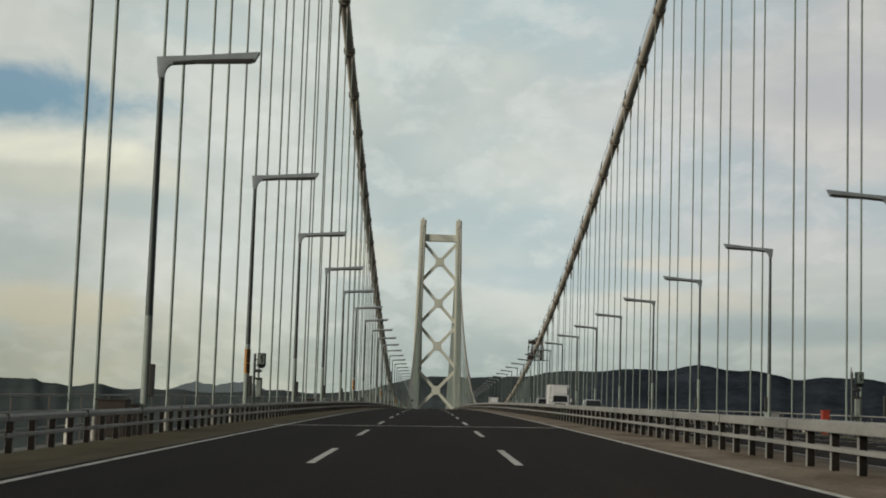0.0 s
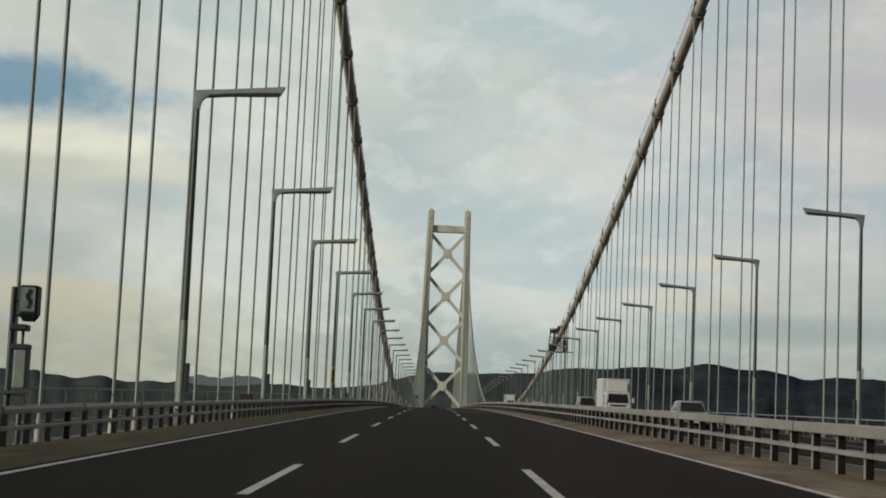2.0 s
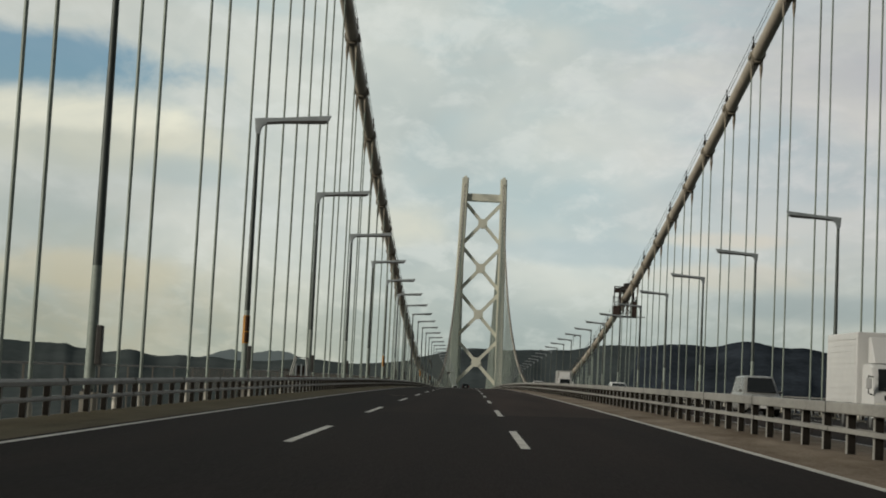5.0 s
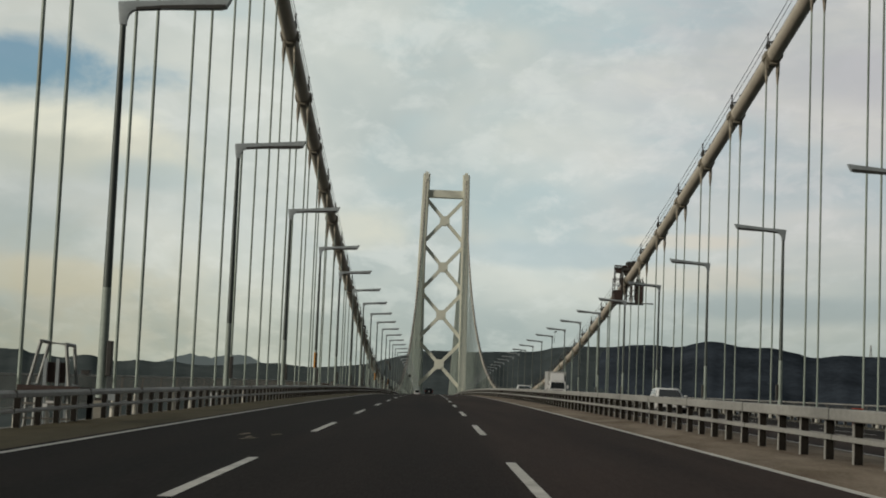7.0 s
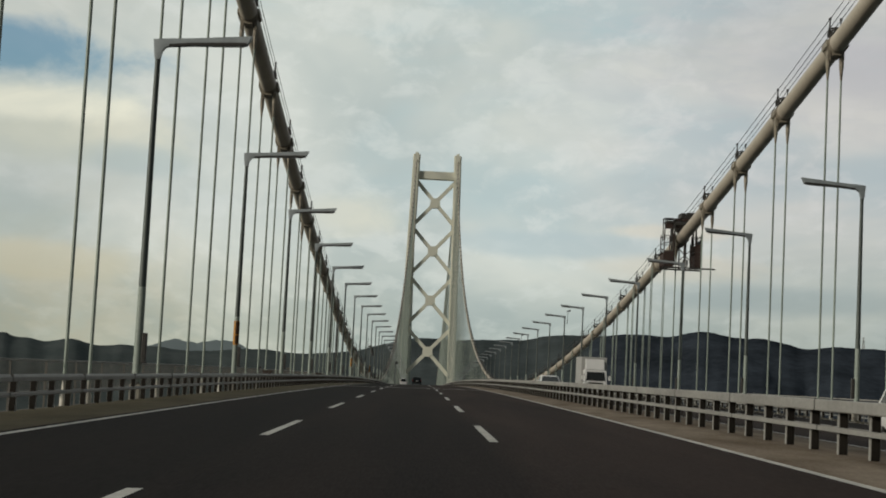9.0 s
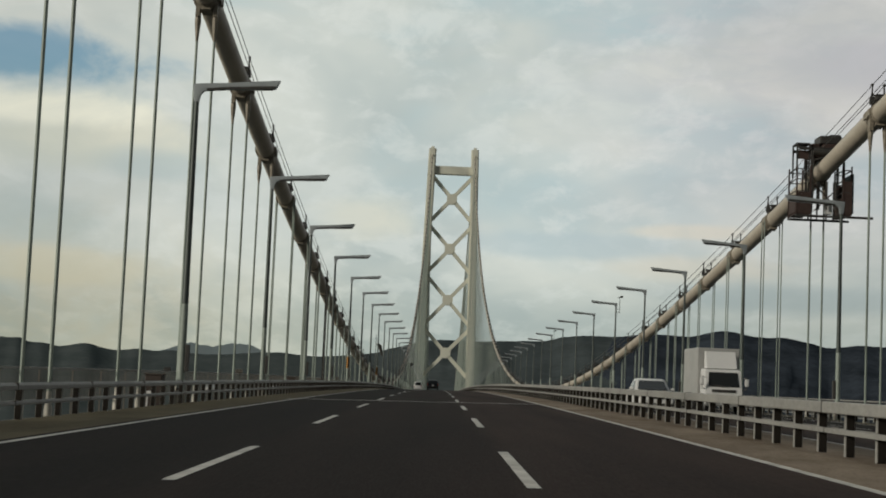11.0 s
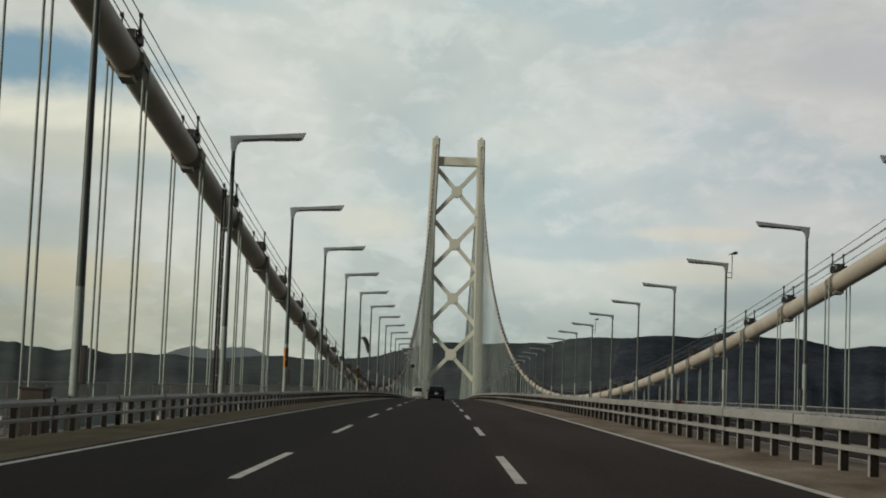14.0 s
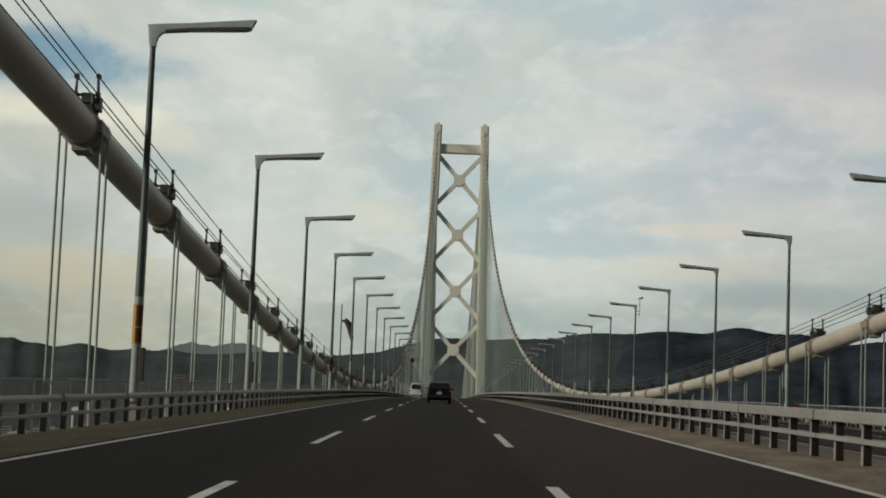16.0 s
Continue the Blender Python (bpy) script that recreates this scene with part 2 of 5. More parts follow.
M_BAND = mat("cable_band_paint", (0.33, 0.295, 0.23), 0.6, 0.1, var=0.55, scale=2.5, fine=12, tint=(0.12, 0.10, 0.075))
M_TOWER = mat("tower_paint", (0.71, 0.71, 0.605), 0.6, 0.0, var=0.12, scale=0.05, fine=0.6, bump=0.0, streak=(1, 1, 0.15))
M_TRUSS = mat("truss_paint", (0.33, 0.34, 0.32), 0.6, 0.1, var=0.4, scale=0.3, fine=4)
M_GRATE = mat("grating_steel", (0.17, 0.16, 0.14), 0.75, 0.3, var=0.5, scale=0.8, fine=16, bump=0.5)
M_YELLOW = mat("warning_tape_orange", (0.46, 0.20, 0.010), 0.55, var=0.3, scale=4)
M_TEAL = mat("teal_sheet", (0.035, 0.075, 0.085), 0.6, var=0.4, scale=3)
M_RUST = mat("primer_red", (0.060, 0.037, 0.031), 0.75, 0.1, var=0.5, scale=2)
M_WHITE = mat("white_paint", (0.68, 0.68, 0.67), 0.35, var=0.12, scale=1.5, bump=0)
M_GREEN = mat("sign_green", (0.006, 0.013, 0.010), 0.6, var=0.3, scale=3)
M_PANEL = mat("signal_panel_grey", (0.27, 0.33, 0.285), 0.5, var=0.6, scale=7, fine=20)
M_NAVY = mat("navy_car_paint", (0.004, 0.0045, 0.009), 0.35, 0.0, var=0.15, scale=2, bump=0, spec=0.25)
M_SILVER = mat("silver_car_paint", (0.30, 0.30, 0.29), 0.3, 0.4, var=0.1, scale=2, bump=0)
M_TYRE = mat("tyre_rubber", (0.018, 0.018, 0.018), 0.85, var=0.2, scale=8)
M_RIM = mat("wheel_rim", (0.35, 0.35, 0.34), 0.35, 0.7, var=0.15, scale=6, bump=0)
M_TAIL = mat("tail_lamp_plastic", (0.22, 0.022, 0.015), 0.2, var=0.15, scale=9, bump=0)
M_HEADL = mat("head_lamp_plastic", (0.75, 0.74, 0.68), 0.12, var=0.1, scale=9, bump=0)
M_BOXBODY = mat("truck_box_panel", (0.40, 0.40, 0.385), 0.5, 0.1, var=0.2, scale=0.8, fine=6, bump=0.05)
M_BANDMARK = mat("warning_tape_brown", (0.085, 0.034, 0.006), 0.55, var=0.6, scale=9, fine=30)
M_BROWN = mat("cabinet_brown", (0.055, 0.040, 0.031), 0.7, var=0.45, scale=3)
M_GLASS = mat("tinted_glass", (0.012, 0.014, 0.015), 0.06, 0.0, var=0.1, scale=2, bump=0)
# woods blued by distance haze, mixed into the base colour
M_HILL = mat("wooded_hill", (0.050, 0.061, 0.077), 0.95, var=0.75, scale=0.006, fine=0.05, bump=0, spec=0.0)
# the same woods with more haze put into the colour
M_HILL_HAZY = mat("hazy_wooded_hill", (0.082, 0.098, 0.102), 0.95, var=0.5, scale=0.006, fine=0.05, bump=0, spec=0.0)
M_COAST = mat("coastal_land", (0.125, 0.122, 0.096), 0.95, var=0.6, scale=0.012, fine=0.07, bump=0, spec=0.0, tint=(0.052, 0.055, 0.045))
# scrub green, greyed by haze put into the colour
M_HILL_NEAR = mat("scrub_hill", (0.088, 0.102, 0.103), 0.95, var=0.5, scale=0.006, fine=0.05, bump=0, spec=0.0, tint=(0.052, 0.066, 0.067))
M_HOUSE = mat("far_house_plaster", (0.62, 0.60, 0.55), 0.8, var=0.3, scale=0.05, fine=0.5, bump=0, rnd=0.3)
M_ROOF = mat("far_house_roof", (0.14, 0.12, 0.11), 0.8, var=0.3, scale=0.05, fine=0.5, bump=0, rnd=0.3)
M_SOCKET = mat("socket_zinc", (0.46, 0.44, 0.38), 0.55, 0.1, var=0.4, scale=4)
# pale blue is the haze before these hills, painted as their colour
M_FARHILL = mat("haze_pale_hill", (0.28, 0.34, 0.365), 0.95, var=0.15, scale=0.002, fine=0.01, bump=0, spec=0.05)
M_SEA = mat("sea_water", (0.07, 0.09, 0.095), 0.28, var=0.25, scale=0.004, fine=0.15, bump=0.6)


# ---------------------------------------------------------------- mesh helpers
def box(bm, x0, y0, z0, x1, y1, z1):
    v = [bm.verts.new((x, y, z)) for z in (z0, z1) for y in (y0, y1) for x in (x0, x1)]
    for q in ((0, 2, 3, 1), (4, 5, 7, 6), (0, 1, 5, 4), (2, 6, 7, 3), (0, 4, 6, 2), (1, 3, 7, 5)):
        bm.faces.new([v[i] for i in q])
    return v


def cbox(bm, c, s):
    return box(bm, *(c[i] - s[i] / 2 for i in range(3)), *(c[i] + s[i] / 2 for i in range(3)))


def ring_loft(bm, rings, cap=True):
    """Skin rings of equal length, given as lists of points."""
    vs = [[bm.verts.new(p) for p in r] for r in rings]
    n = len(vs[0])
    for a, b in zip(vs, vs[1:]):
        for i in range(n):
            bm.faces.new((a[i], a[(i + 1) % n], b[(i + 1) % n], b[i]))
    if cap:
        bm.faces.new(vs[0][::-1]); bm.faces.new(vs[-1])


def tube(bm, pts, r, seg=8, cap=True):
    """A round bar along points; r is one radius or one for each point."""
    pts = [Vector(p) for p in pts]
    rs = r if isinstance(r, (list, tuple)) else [r] * len(pts)
    rings = []
    for i, p in enumerate(pts):
        d = (pts[min(i + 1, len(pts) - 1)] - pts[max(i - 1, 0)]).normalized()
        u = d.cross(Vector((1, 0, 0)) if abs(d.x) < 0.9 else Vector((0, 0, 1))).normalized()
        w = d.cross(u)
        rings.append([p + (u * math.cos(a) + w * math.sin(a)) * rs[i] for a in (2 * math.pi * j / seg for j in range(seg))])
    ring_loft(bm, rings, cap)


def beam(bm, p, q, w, h):
    """A rectangular bar from p to q, w across (in the level) and h deep."""
    p, q = Vector(p), Vector(q)
    d = (q - p).normalized()
    u = d.cross(Vector((0, 0, 1)))
    u = Vector((1, 0, 0)) if u.length < 1e-3 else u.normalized()
    v = u.cross(d)
    ring_loft(bm, [[e + u * (sx * w / 2) + v * (sz * h / 2) for sx, sz in ((-1, -1), (1, -1), (1, 1), (-1, 1))] for e in (p, q)])


def mesh_of(bm, material, smooth=False, bevel=0.0):
    bmesh.ops.recalc_face_normals(bm, faces=bm.faces)
    if bevel:
        bmesh.ops.bevel(bm, geom=bm.edges[:], offset=bevel, segments=2, affect="EDGES", profile=0.5)
    me = bpy.data.meshes.new("mesh")
    bm.to_mesh(me)
    bm.free()
    me.materials.append(material)
    if smooth:
        for p in me.polygons:
            p.use_smooth = True
        me.set_sharp_from_angle(angle=radians(40))
    return me


def part(name, bm, material, parent, label="", smooth=False, bevel=0.0):
    ob = new(name, mesh_of(bm, material, smooth, bevel))
    ob.parent = parent
    if label:
        tagged(ob, label)
    return ob


def piece(name, me, parent, m):
    ob = new(name, me)
    ob.parent = parent
    ob.matrix_basis = m
    return ob


def thing(name, label, category, m=None, group="", kind=""):
    ob = new(name)
    ob.empty_display_size = 0.3
    if m is not None:
        ob.matrix_basis = m
    return tagged(ob, label, category, group, kind)


# ---------------------------------------------------------------- the bridge's lines
K_ROAD = 1.92e-5                 # camber of the deck
CROSS = 0.02                     # crossfall of each carriageway
TOWER_Y, CABLE_X, LAMP_X = 995.5, 17.75, 15.718
PANEL, LAMP_0, BAND_0 = 14.2, -585.2, -584.8
Y0, Y1 = -712.0, 1950.0


def road_z(y):
    return -K_ROAD * y * y


def surf(x, y):
    return road_z(y) - CROSS * (abs(x) - 6.46)


def cable_z(y):
    if y > TOWER_Y:
        s = (y - TOWER_Y) / 955.0
        return 203.5 * (1 - s) - 22 * s - 230 * s * (1 - s) * 0.35
    return 1.095 + 1.912e-4 * y * y + 1.26e-11 * y ** 4


def strip(bm, x0, x1, y0, y1, up=0.0, thick=0.0, step=7.1):
    """A strip of deck that follows camber and crossfall."""
    n = max(1, math.ceil((y1 - y0) / step))
    xs = [x0] + ([0.0] if x0 < 0 < x1 else []) + [x1]
    rows = []
    for i in range(n + 1):
        y = y0 + (y1 - y0) * i / n
        top = [(x, y, surf(x, y) + up) for x in xs]
        rows.append([bm.verts.new(p) for p in top] + ([bm.verts.new((x, y, z - thick)) for x, y, z in reversed(top)] if thick else []))
    for a, b in zip(rows, rows[1:]):
        m = len(a)
        for i in range(m if thick else m - 1):
            bm.faces.new((a[i], a[(i + 1) % m], b[(i + 1) % m], b[i]))
    if thick:
        bm.faces.new(rows[0]); bm.faces.new(rows[-1])


# ---------------------------------------------------------------- ground: sea and hills
def build_sea():
    bm = bmesh.new()
    bmesh.ops.create_circle(bm, cap_ends=True, segments=96, radius=30000, matrix=Matrix.Translation((0, 600, -95)))
    tagged(new("water", mesh_of(bm, M_SEA)), "grey calm sea strait far below the bridge", "sea", kind="structure")


build_sea()


def crest(az):
    """Height of the wooded ridge over eye level, in degrees, by bearing in degrees."""
    h = 1.08 + 0.85 / (1 + math.exp(-(az + 1.6) / 1.0)) + 0.22 / (1 + math.exp(-(az - 3.85) / 0.2))
    for a, top, w in ((-0.2, 0.14, 0.9), (5.2, 0.05, 0.7), (7.2, 0.14, 1.0), (9.4, 0.35, 0.95), (11.2, 0.16, 0.8), (12.7, -0.12, 0.5), (15.9, -0.15, 0.6),
                      (18.5, 0.28, 1.6), (23.0, 0.35, 2.4), (-11.45, 0.17, 0.58), (-9.75, 0.09, 0.5),
                      (-8.6, 0.06, 0.4), (-5.4, 0.14, 1.2), (-18.5, 0.22, 1.8), (-24.0, 0.3, 2.5)):
        h += top * math.exp(-((az - a) / w) ** 2)
    h += 0.07 * (2 - math.tanh((az + 13.38) / 0.12) - math.tanh((az + 12.5) / 0.24))
    h += 0.035 + 0.095 / (1 + math.exp(-(az - 1.0) / 0.8))
    return h + 0.035 * noise.fractal(Vector((az * 1.1, 3.3, 0.0)), 0.8, 2.0, 4) + 0.012 * noise.noise(Vector((az * 9.0, 1.0, 0.0)))


EYE = Vector((-6.4, -640.0, -2.0))


def build_ridge(az0, az1, n, material, label, near=0, rise=None):
    """The far shore's wooded ridge, cut by gullies; it may lie nearer and rise out of the sea between two bearings."""
    bm = bmesh.new()
    rows = []
    for r, f in ((3500, 0.0), (3650, 0.05), (3800, 0.16), (3960, 0.30), (4120, 0.45), (4280, 0.60), (4430, 0.76), (4560, 0.90), (4680, 1.0), (4780, 0.85), (4900, 0.0)):
        row = []
        for i in range(n + 1):
            az = az0 + (az1 - az0) * i / n
            a = radians(az)
            top = 4480 * math.tan(radians(crest(az)))
            x, y = EYE.x + (r - near) * math.sin(a), EYE.y + (r - near) * math.cos(a)
            g = noise.fractal(Vector((x * 0.005, y * 0.0022, 7.0)), 0.8, 2.1, 5)
            k = f * (1 + 0.22 * g * (1 - f) * 2) if 0 < f < 1 else f
            if rise:
                u = min(max((az - rise[0]) / (rise[1] - rise[0]), 0), 1)
                k *= u * u * (3 - 2 * u)
            row.append(bm.verts.new((x, y, -96.5 + (top + 96.5) * k)))
        rows.append(row)
    for p, q in zip(rows, rows[1:]):
        for i in range(n):
            bm.faces.new((p[i], p[i + 1], q[i + 1], q[i]))
    tagged(new("hills", mesh_of(bm, material, True)), label, "hills", kind="structure")


def build_coast():
    """Low scrubby land along the shore below the bridge."""
    bm = bmesh.new()
    n, m, rows = 120, 26, []
    for j in range(m + 1):
        row = []
        for i in range(n + 1):
            a = radians(-62 + 57.5 * i / n)
            shore = 560 + 160 * noise.fractal(Vector((a * 5, 2.0, 0)), 0.8, 2.0, 4)
            r = shore + (3560 - shore) * j / m
            x, y = EYE.x + r * math.sin(a), EYE.y + r * math.cos(a)
            edge = min(1.0, j / 3, (n - i) / 5)
            row.append(bm.verts.new((x, y, -97 + edge * (4 + 3.0 * noise.fractal(Vector((x * 0.006, y * 0.006, 4.0)), 0.8, 2.0, 4)))))
        rows.append(row)
    for p, q in zip(rows, rows[1:]):
        for i in range(n):
            bm.faces.new((p[i], p[i + 1], q[i + 1], q[i]))
    tagged(new("coast", mesh_of(bm, M_COAST, True)), "low brown-green coastal land below the bridge", "coast", kind="structure")


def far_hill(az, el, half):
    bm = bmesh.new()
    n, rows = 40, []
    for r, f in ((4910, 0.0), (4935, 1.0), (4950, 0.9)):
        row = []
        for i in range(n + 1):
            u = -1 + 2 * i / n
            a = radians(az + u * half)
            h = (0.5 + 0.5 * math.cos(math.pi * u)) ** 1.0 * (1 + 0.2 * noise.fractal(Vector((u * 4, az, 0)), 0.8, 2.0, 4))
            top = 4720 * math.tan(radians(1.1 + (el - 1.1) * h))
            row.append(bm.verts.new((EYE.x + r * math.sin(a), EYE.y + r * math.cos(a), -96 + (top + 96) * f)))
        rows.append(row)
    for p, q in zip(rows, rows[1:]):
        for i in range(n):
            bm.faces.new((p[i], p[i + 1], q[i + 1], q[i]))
    tagged(new("far_hill", mesh_of(bm, M_FARHILL, True)), "hill in the distance behind the ridge, pale blue from painted haze", "hill", "far hills", "structure")


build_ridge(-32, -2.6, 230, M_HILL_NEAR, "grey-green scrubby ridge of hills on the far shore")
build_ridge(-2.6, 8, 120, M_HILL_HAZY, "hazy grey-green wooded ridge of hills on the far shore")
build_ridge(1.2, 32, 250, M_HILL, "dark wooded ridge of hills on the far shore, slate-blue with painted haze", 60, (1.2, 6.4))
build_coast()
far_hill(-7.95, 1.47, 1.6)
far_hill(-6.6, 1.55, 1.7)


# ---------------------------------------------------------------- deck
def build_deck():
    bm = bmesh.new()
    strip(bm, -15.2, 15.2, Y0, Y1, -0.02, 0.35)
    tagged(new("bridge_deck", mesh_of(bm, M_SHOULDER)), "dark brownish concrete shoulders of the bridge deck", "bridge deck", kind="structure")
    bm = bmesh.new()
    prof, n, rows = ((-1.36, 0.002), (-0.75, 0.022), (-0.3, 0.045), (0.5, 0.045), (1.1, 0.02), (2.08, 0.002)), 370, []
    for i in range(n + 1):
        y = Y0 + 1 + (Y1 - Y0 - 2) * i / n
        rows.append([bm.verts.new((x, y, surf(x, y) + u)) for x, u in prof] + [bm.verts.new((x, y, surf(x, y) - 0.1)) for x in (2.08, -1.36)])
    for a, b in zip(rows, rows[1:]):
        for j in range(8):
            bm.faces.new((a[j], a[(j + 1) % 8], b[(j + 1) % 8], b[j]))
    bm.faces.new(rows[0]); bm.faces.new(rows[-1])
    tagged(new("median", mesh_of(bm, M_CONC)), "pale brownish concrete median strip under the guard rails", "median", kind="structure")
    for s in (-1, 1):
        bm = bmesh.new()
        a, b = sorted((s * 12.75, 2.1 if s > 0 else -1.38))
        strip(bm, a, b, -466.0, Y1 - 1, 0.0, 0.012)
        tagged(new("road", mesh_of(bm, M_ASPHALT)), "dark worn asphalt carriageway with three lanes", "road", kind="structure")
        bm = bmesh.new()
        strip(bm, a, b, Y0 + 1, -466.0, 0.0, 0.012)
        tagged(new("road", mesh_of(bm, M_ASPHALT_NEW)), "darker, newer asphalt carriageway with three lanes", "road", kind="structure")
    # edge lines
    for x in (-12.48, -1.47, 2.2, 12.52):
        bm = bmesh.new()
        strip(bm, x - 0.075, x + 0.075, Y0 + 2, Y1 - 2, 0.006)
        tagged(new("edge_line", mesh_of(bm, M_MARK)), "worn white painted edge line on the asphalt", "road marking", "edge lines", "structure")


def lane_dashes():
    for x in (-8.87, -5.15, 5.17, 8.86):
        for n in range(-36, 40):
            y = 20 * n + (12.45 if 20 * n < -465 else 14.4)
            bm = bmesh.new()
            strip(bm, x - 0.075, x + 0.075, y, y + 8, 0.006, 0, 2.0)
            tagged(new("lane_dash", mesh_of(bm, M_MARK)), "worn white lane dash painted on the asphalt", "road marking", "lane dashes", "structure")


build_deck()
lane_dashes()


def expansion_joint(y, s):
    """A steel joint: two nosing bars with interlocking fingers over a dark gap."""
    a, b = sorted((s * 12.9, 2.05 if s > 0 else -1.3))
    t = thing("expansion_joint", "pale steel finger expansion joint across the carriageway", "expansion joint", group="expansion joints", kind="structure")
    bm = bmesh.new()
    strip(bm, a, b, y - 0.17, y + 0.17, 0.006, 0, 0.17)
    part("gap_plate", bm, M_DARK, t)
    for side in (-1, 1):
        bm = bmesh.new()
        y0, y1 = sorted((y + side * 0.17, y + side * 0.085))
        strip(bm, a, b, y0, y1, 0.012, 0.004, 0.085)
        part("nosing", bm, M_JOINT, t)
    bm = bmesh.new()
    rj = random.Random(int(y * 10) + s)
    x, side = a + 0.05, 1
    while x < b - 0.2:
        w = rj.uniform(0.13, 0.26)
        if rj.random() < 0.86:
            y0, y1 = sorted((y + side * 0.085, y - side * rj.uniform(0.0, 0.06)))
            z = surf(x + w / 2, y) + 0.012
            box(bm, x, y0, z - 0.005, x + w - 0.03, y1, z)
        x, side = x + w, -side
    part("fingers", bm, M_JOINT, t)


for y in (-571.8, -288.2, -4.2, 279.8, 563.8):
    for s in (-1, 1):
        expansion_joint(y, s)


# ---------------------------------------------------------------- street lamps
def build_lamp():
    """Stands at its foot, arm towards +x."""
    t = thing("street_lamp", "grey steel street lamp with a long flat arm beside the carriageway", "street lamp", group="street lamps along the bridge")
    H = 12.5
    # paler than the upper post, whose colour is darkened as if backlit
    bm = bmesh.new()
    tube(bm, [(0, 0, 0), (0, 0, 4.2)], [0.15, 0.126], 14)
    part("lower_post", bm, M_LAMPBASE, t, "paler grey lower post", smooth=True)
    bm = bmesh.new()
    tube(bm, [(0, 0, 4.19), (0, 0, H - 0.6)], [0.1245, 0.085], 14)
    part("post", bm, M_LAMP, t, smooth=True)
    bm = bmesh.new()
    cbox(bm, (0, 0, 0.03), (0.5, 0.5, 0.06))
    part("base_plate", bm, M_LAMP, t)
    bm = bmesh.new()
    cbox(bm, (0, 0, 0.53), (0.36, 0.4, 0.9))
    part("plinth", bm, M_PLINTH, t, "pale concrete plinth", bevel=0.02)
    bm = bmesh.new()
    cbox(bm, (0.0, -0.15, 1.02), (0.26, 0.12, 0.08))
    part("junction_box", bm, M_DARK, t, bevel=0.01)
    # knee and arm: a welded flat box that flares to a slanted tip; pairs of outer and inner edge points
    bm = bmesh.new()
    edge = (((-0.095, -0.64), (0.095, -0.64), 0.095), ((-0.12, -0.5), (0.105, -0.5), 0.10), ((-0.17, 0.03), (0.15, -0.34), 0.11), ((0.1, 0.055), (0.26, -0.22), 0.12),
            ((0.4, 0.075), (0.48, -0.165), 0.125), ((1.1, 0.115), (1.15, -0.13), 0.13), ((2.1, 0.2), (2.1, -0.09), 0.15), ((2.8, 0.26), (2.78, -0.06), 0.16), ((3.13, 0.29), (2.97, -0.02), 0.155))
    rings = []
    for (ax, az_), (bx, bz), w in edge:
        p, q = Vector((ax, 0, H + az_)), Vector((bx, 0, H + bz))
        rings.append([p + Vector((0, -w * 0.8, 0)), p + Vector((0, w * 0.8, 0)), p.lerp(q, 0.3) + Vector((0, w, 0)), q + Vector((0, w * 0.9, 0)), q + Vector((0, -w * 0.9, 0)), p.lerp(q, 0.3) + Vector((0, -w, 0))])
    ring_loft(bm, rings)
    arm = part("arm", bm, M_LAMPHEAD, t, smooth=True)
    bm = bmesh.new()
    ring_loft(bm, [[(x, sy * 0.1, H + z) for x, z in ((1.8, -0.115), (2.85, -0.07))] + [(x, sy * 0.1, H + z) for x, z in ((2.85, 0.0), (1.8, -0.05))] for sy in (-1, 1)])
    part("lens", bm, M_DIFF, arm, "milky lamp lens")
    # dark strip along the arm imitates its shaded underside
    bm = bmesh.new()
    rings = []
    for x, z, h, w in ((0.36, -0.19, 0.07, 0.122), (1.1, -0.128, 0.085, 0.127), (2.1, -0.086, 0.10, 0.145), (2.78, -0.056, 0.10, 0.155), (2.95, -0.02, 0.07, 0.15)):
        rings.append([(x, -w, H + z - 0.004), (x, w, H + z - 0.004), (x + 0.01, w + 0.004, H + z + h), (x + 0.01, -w - 0.004, H + z + h)])
    ring_loft(bm, rings)
    part("underside_shade", bm, M_DARK, arm, "dark strip imitating the underside's shade")
    bm = bmesh.new()
    cbox(bm, (0.20, -0.02, 2.18), (0.15, 0.25, 1.0))
    part("control_box", bm, M_DARK, t, "dark control box on the post", bevel=0.02)
    return t


LAMP = build_lamp()
LAMPS = []
for n in range(-4, 56):
    for s in (-1, 1):
        y = LAMP_0 + 28.4 * n
        z = road_z(y) + 11.74 - 12.5
        m = pose(s * LAMP_X, y, z, 0, 0, 0 if s < 0 else 180)
        if not LAMPS:
            LAMP.matrix_basis = m
            LAMPS.append(LAMP)
        else:
            LAMPS.append(copy_thing(LAMP, m))


# ---------------------------------------------------------------- guard rails
def rail_beam(bm, x, zc, h, w, y0, y1, step=14.2, crown=0.16):
    """A hollow rail with rounded or canted upper edges that follows the deck."""
    n = math.ceil((y1 - y0) / step)
    sec = [(-w / 2, -h * 0.42), (-w * 0.42, -h / 2), (w * 0.42, -h / 2), (w / 2, -h * 0.42), (w / 2, h * (0.5 - crown / 2)), (w * (0.5 - crown / 2), h / 2), (-w * (0.5 - crown / 2), h / 2), (-w / 2, h * (0.5 - crown / 2))]
    rings = []
    for i in range(n + 1):
        y = y0 + (y1 - y0) * i / n
        z = surf(x, y) + zc
        rings.append([(x + a, y, z + b) for a, b in sec])
    ring_loft(bm, rings)


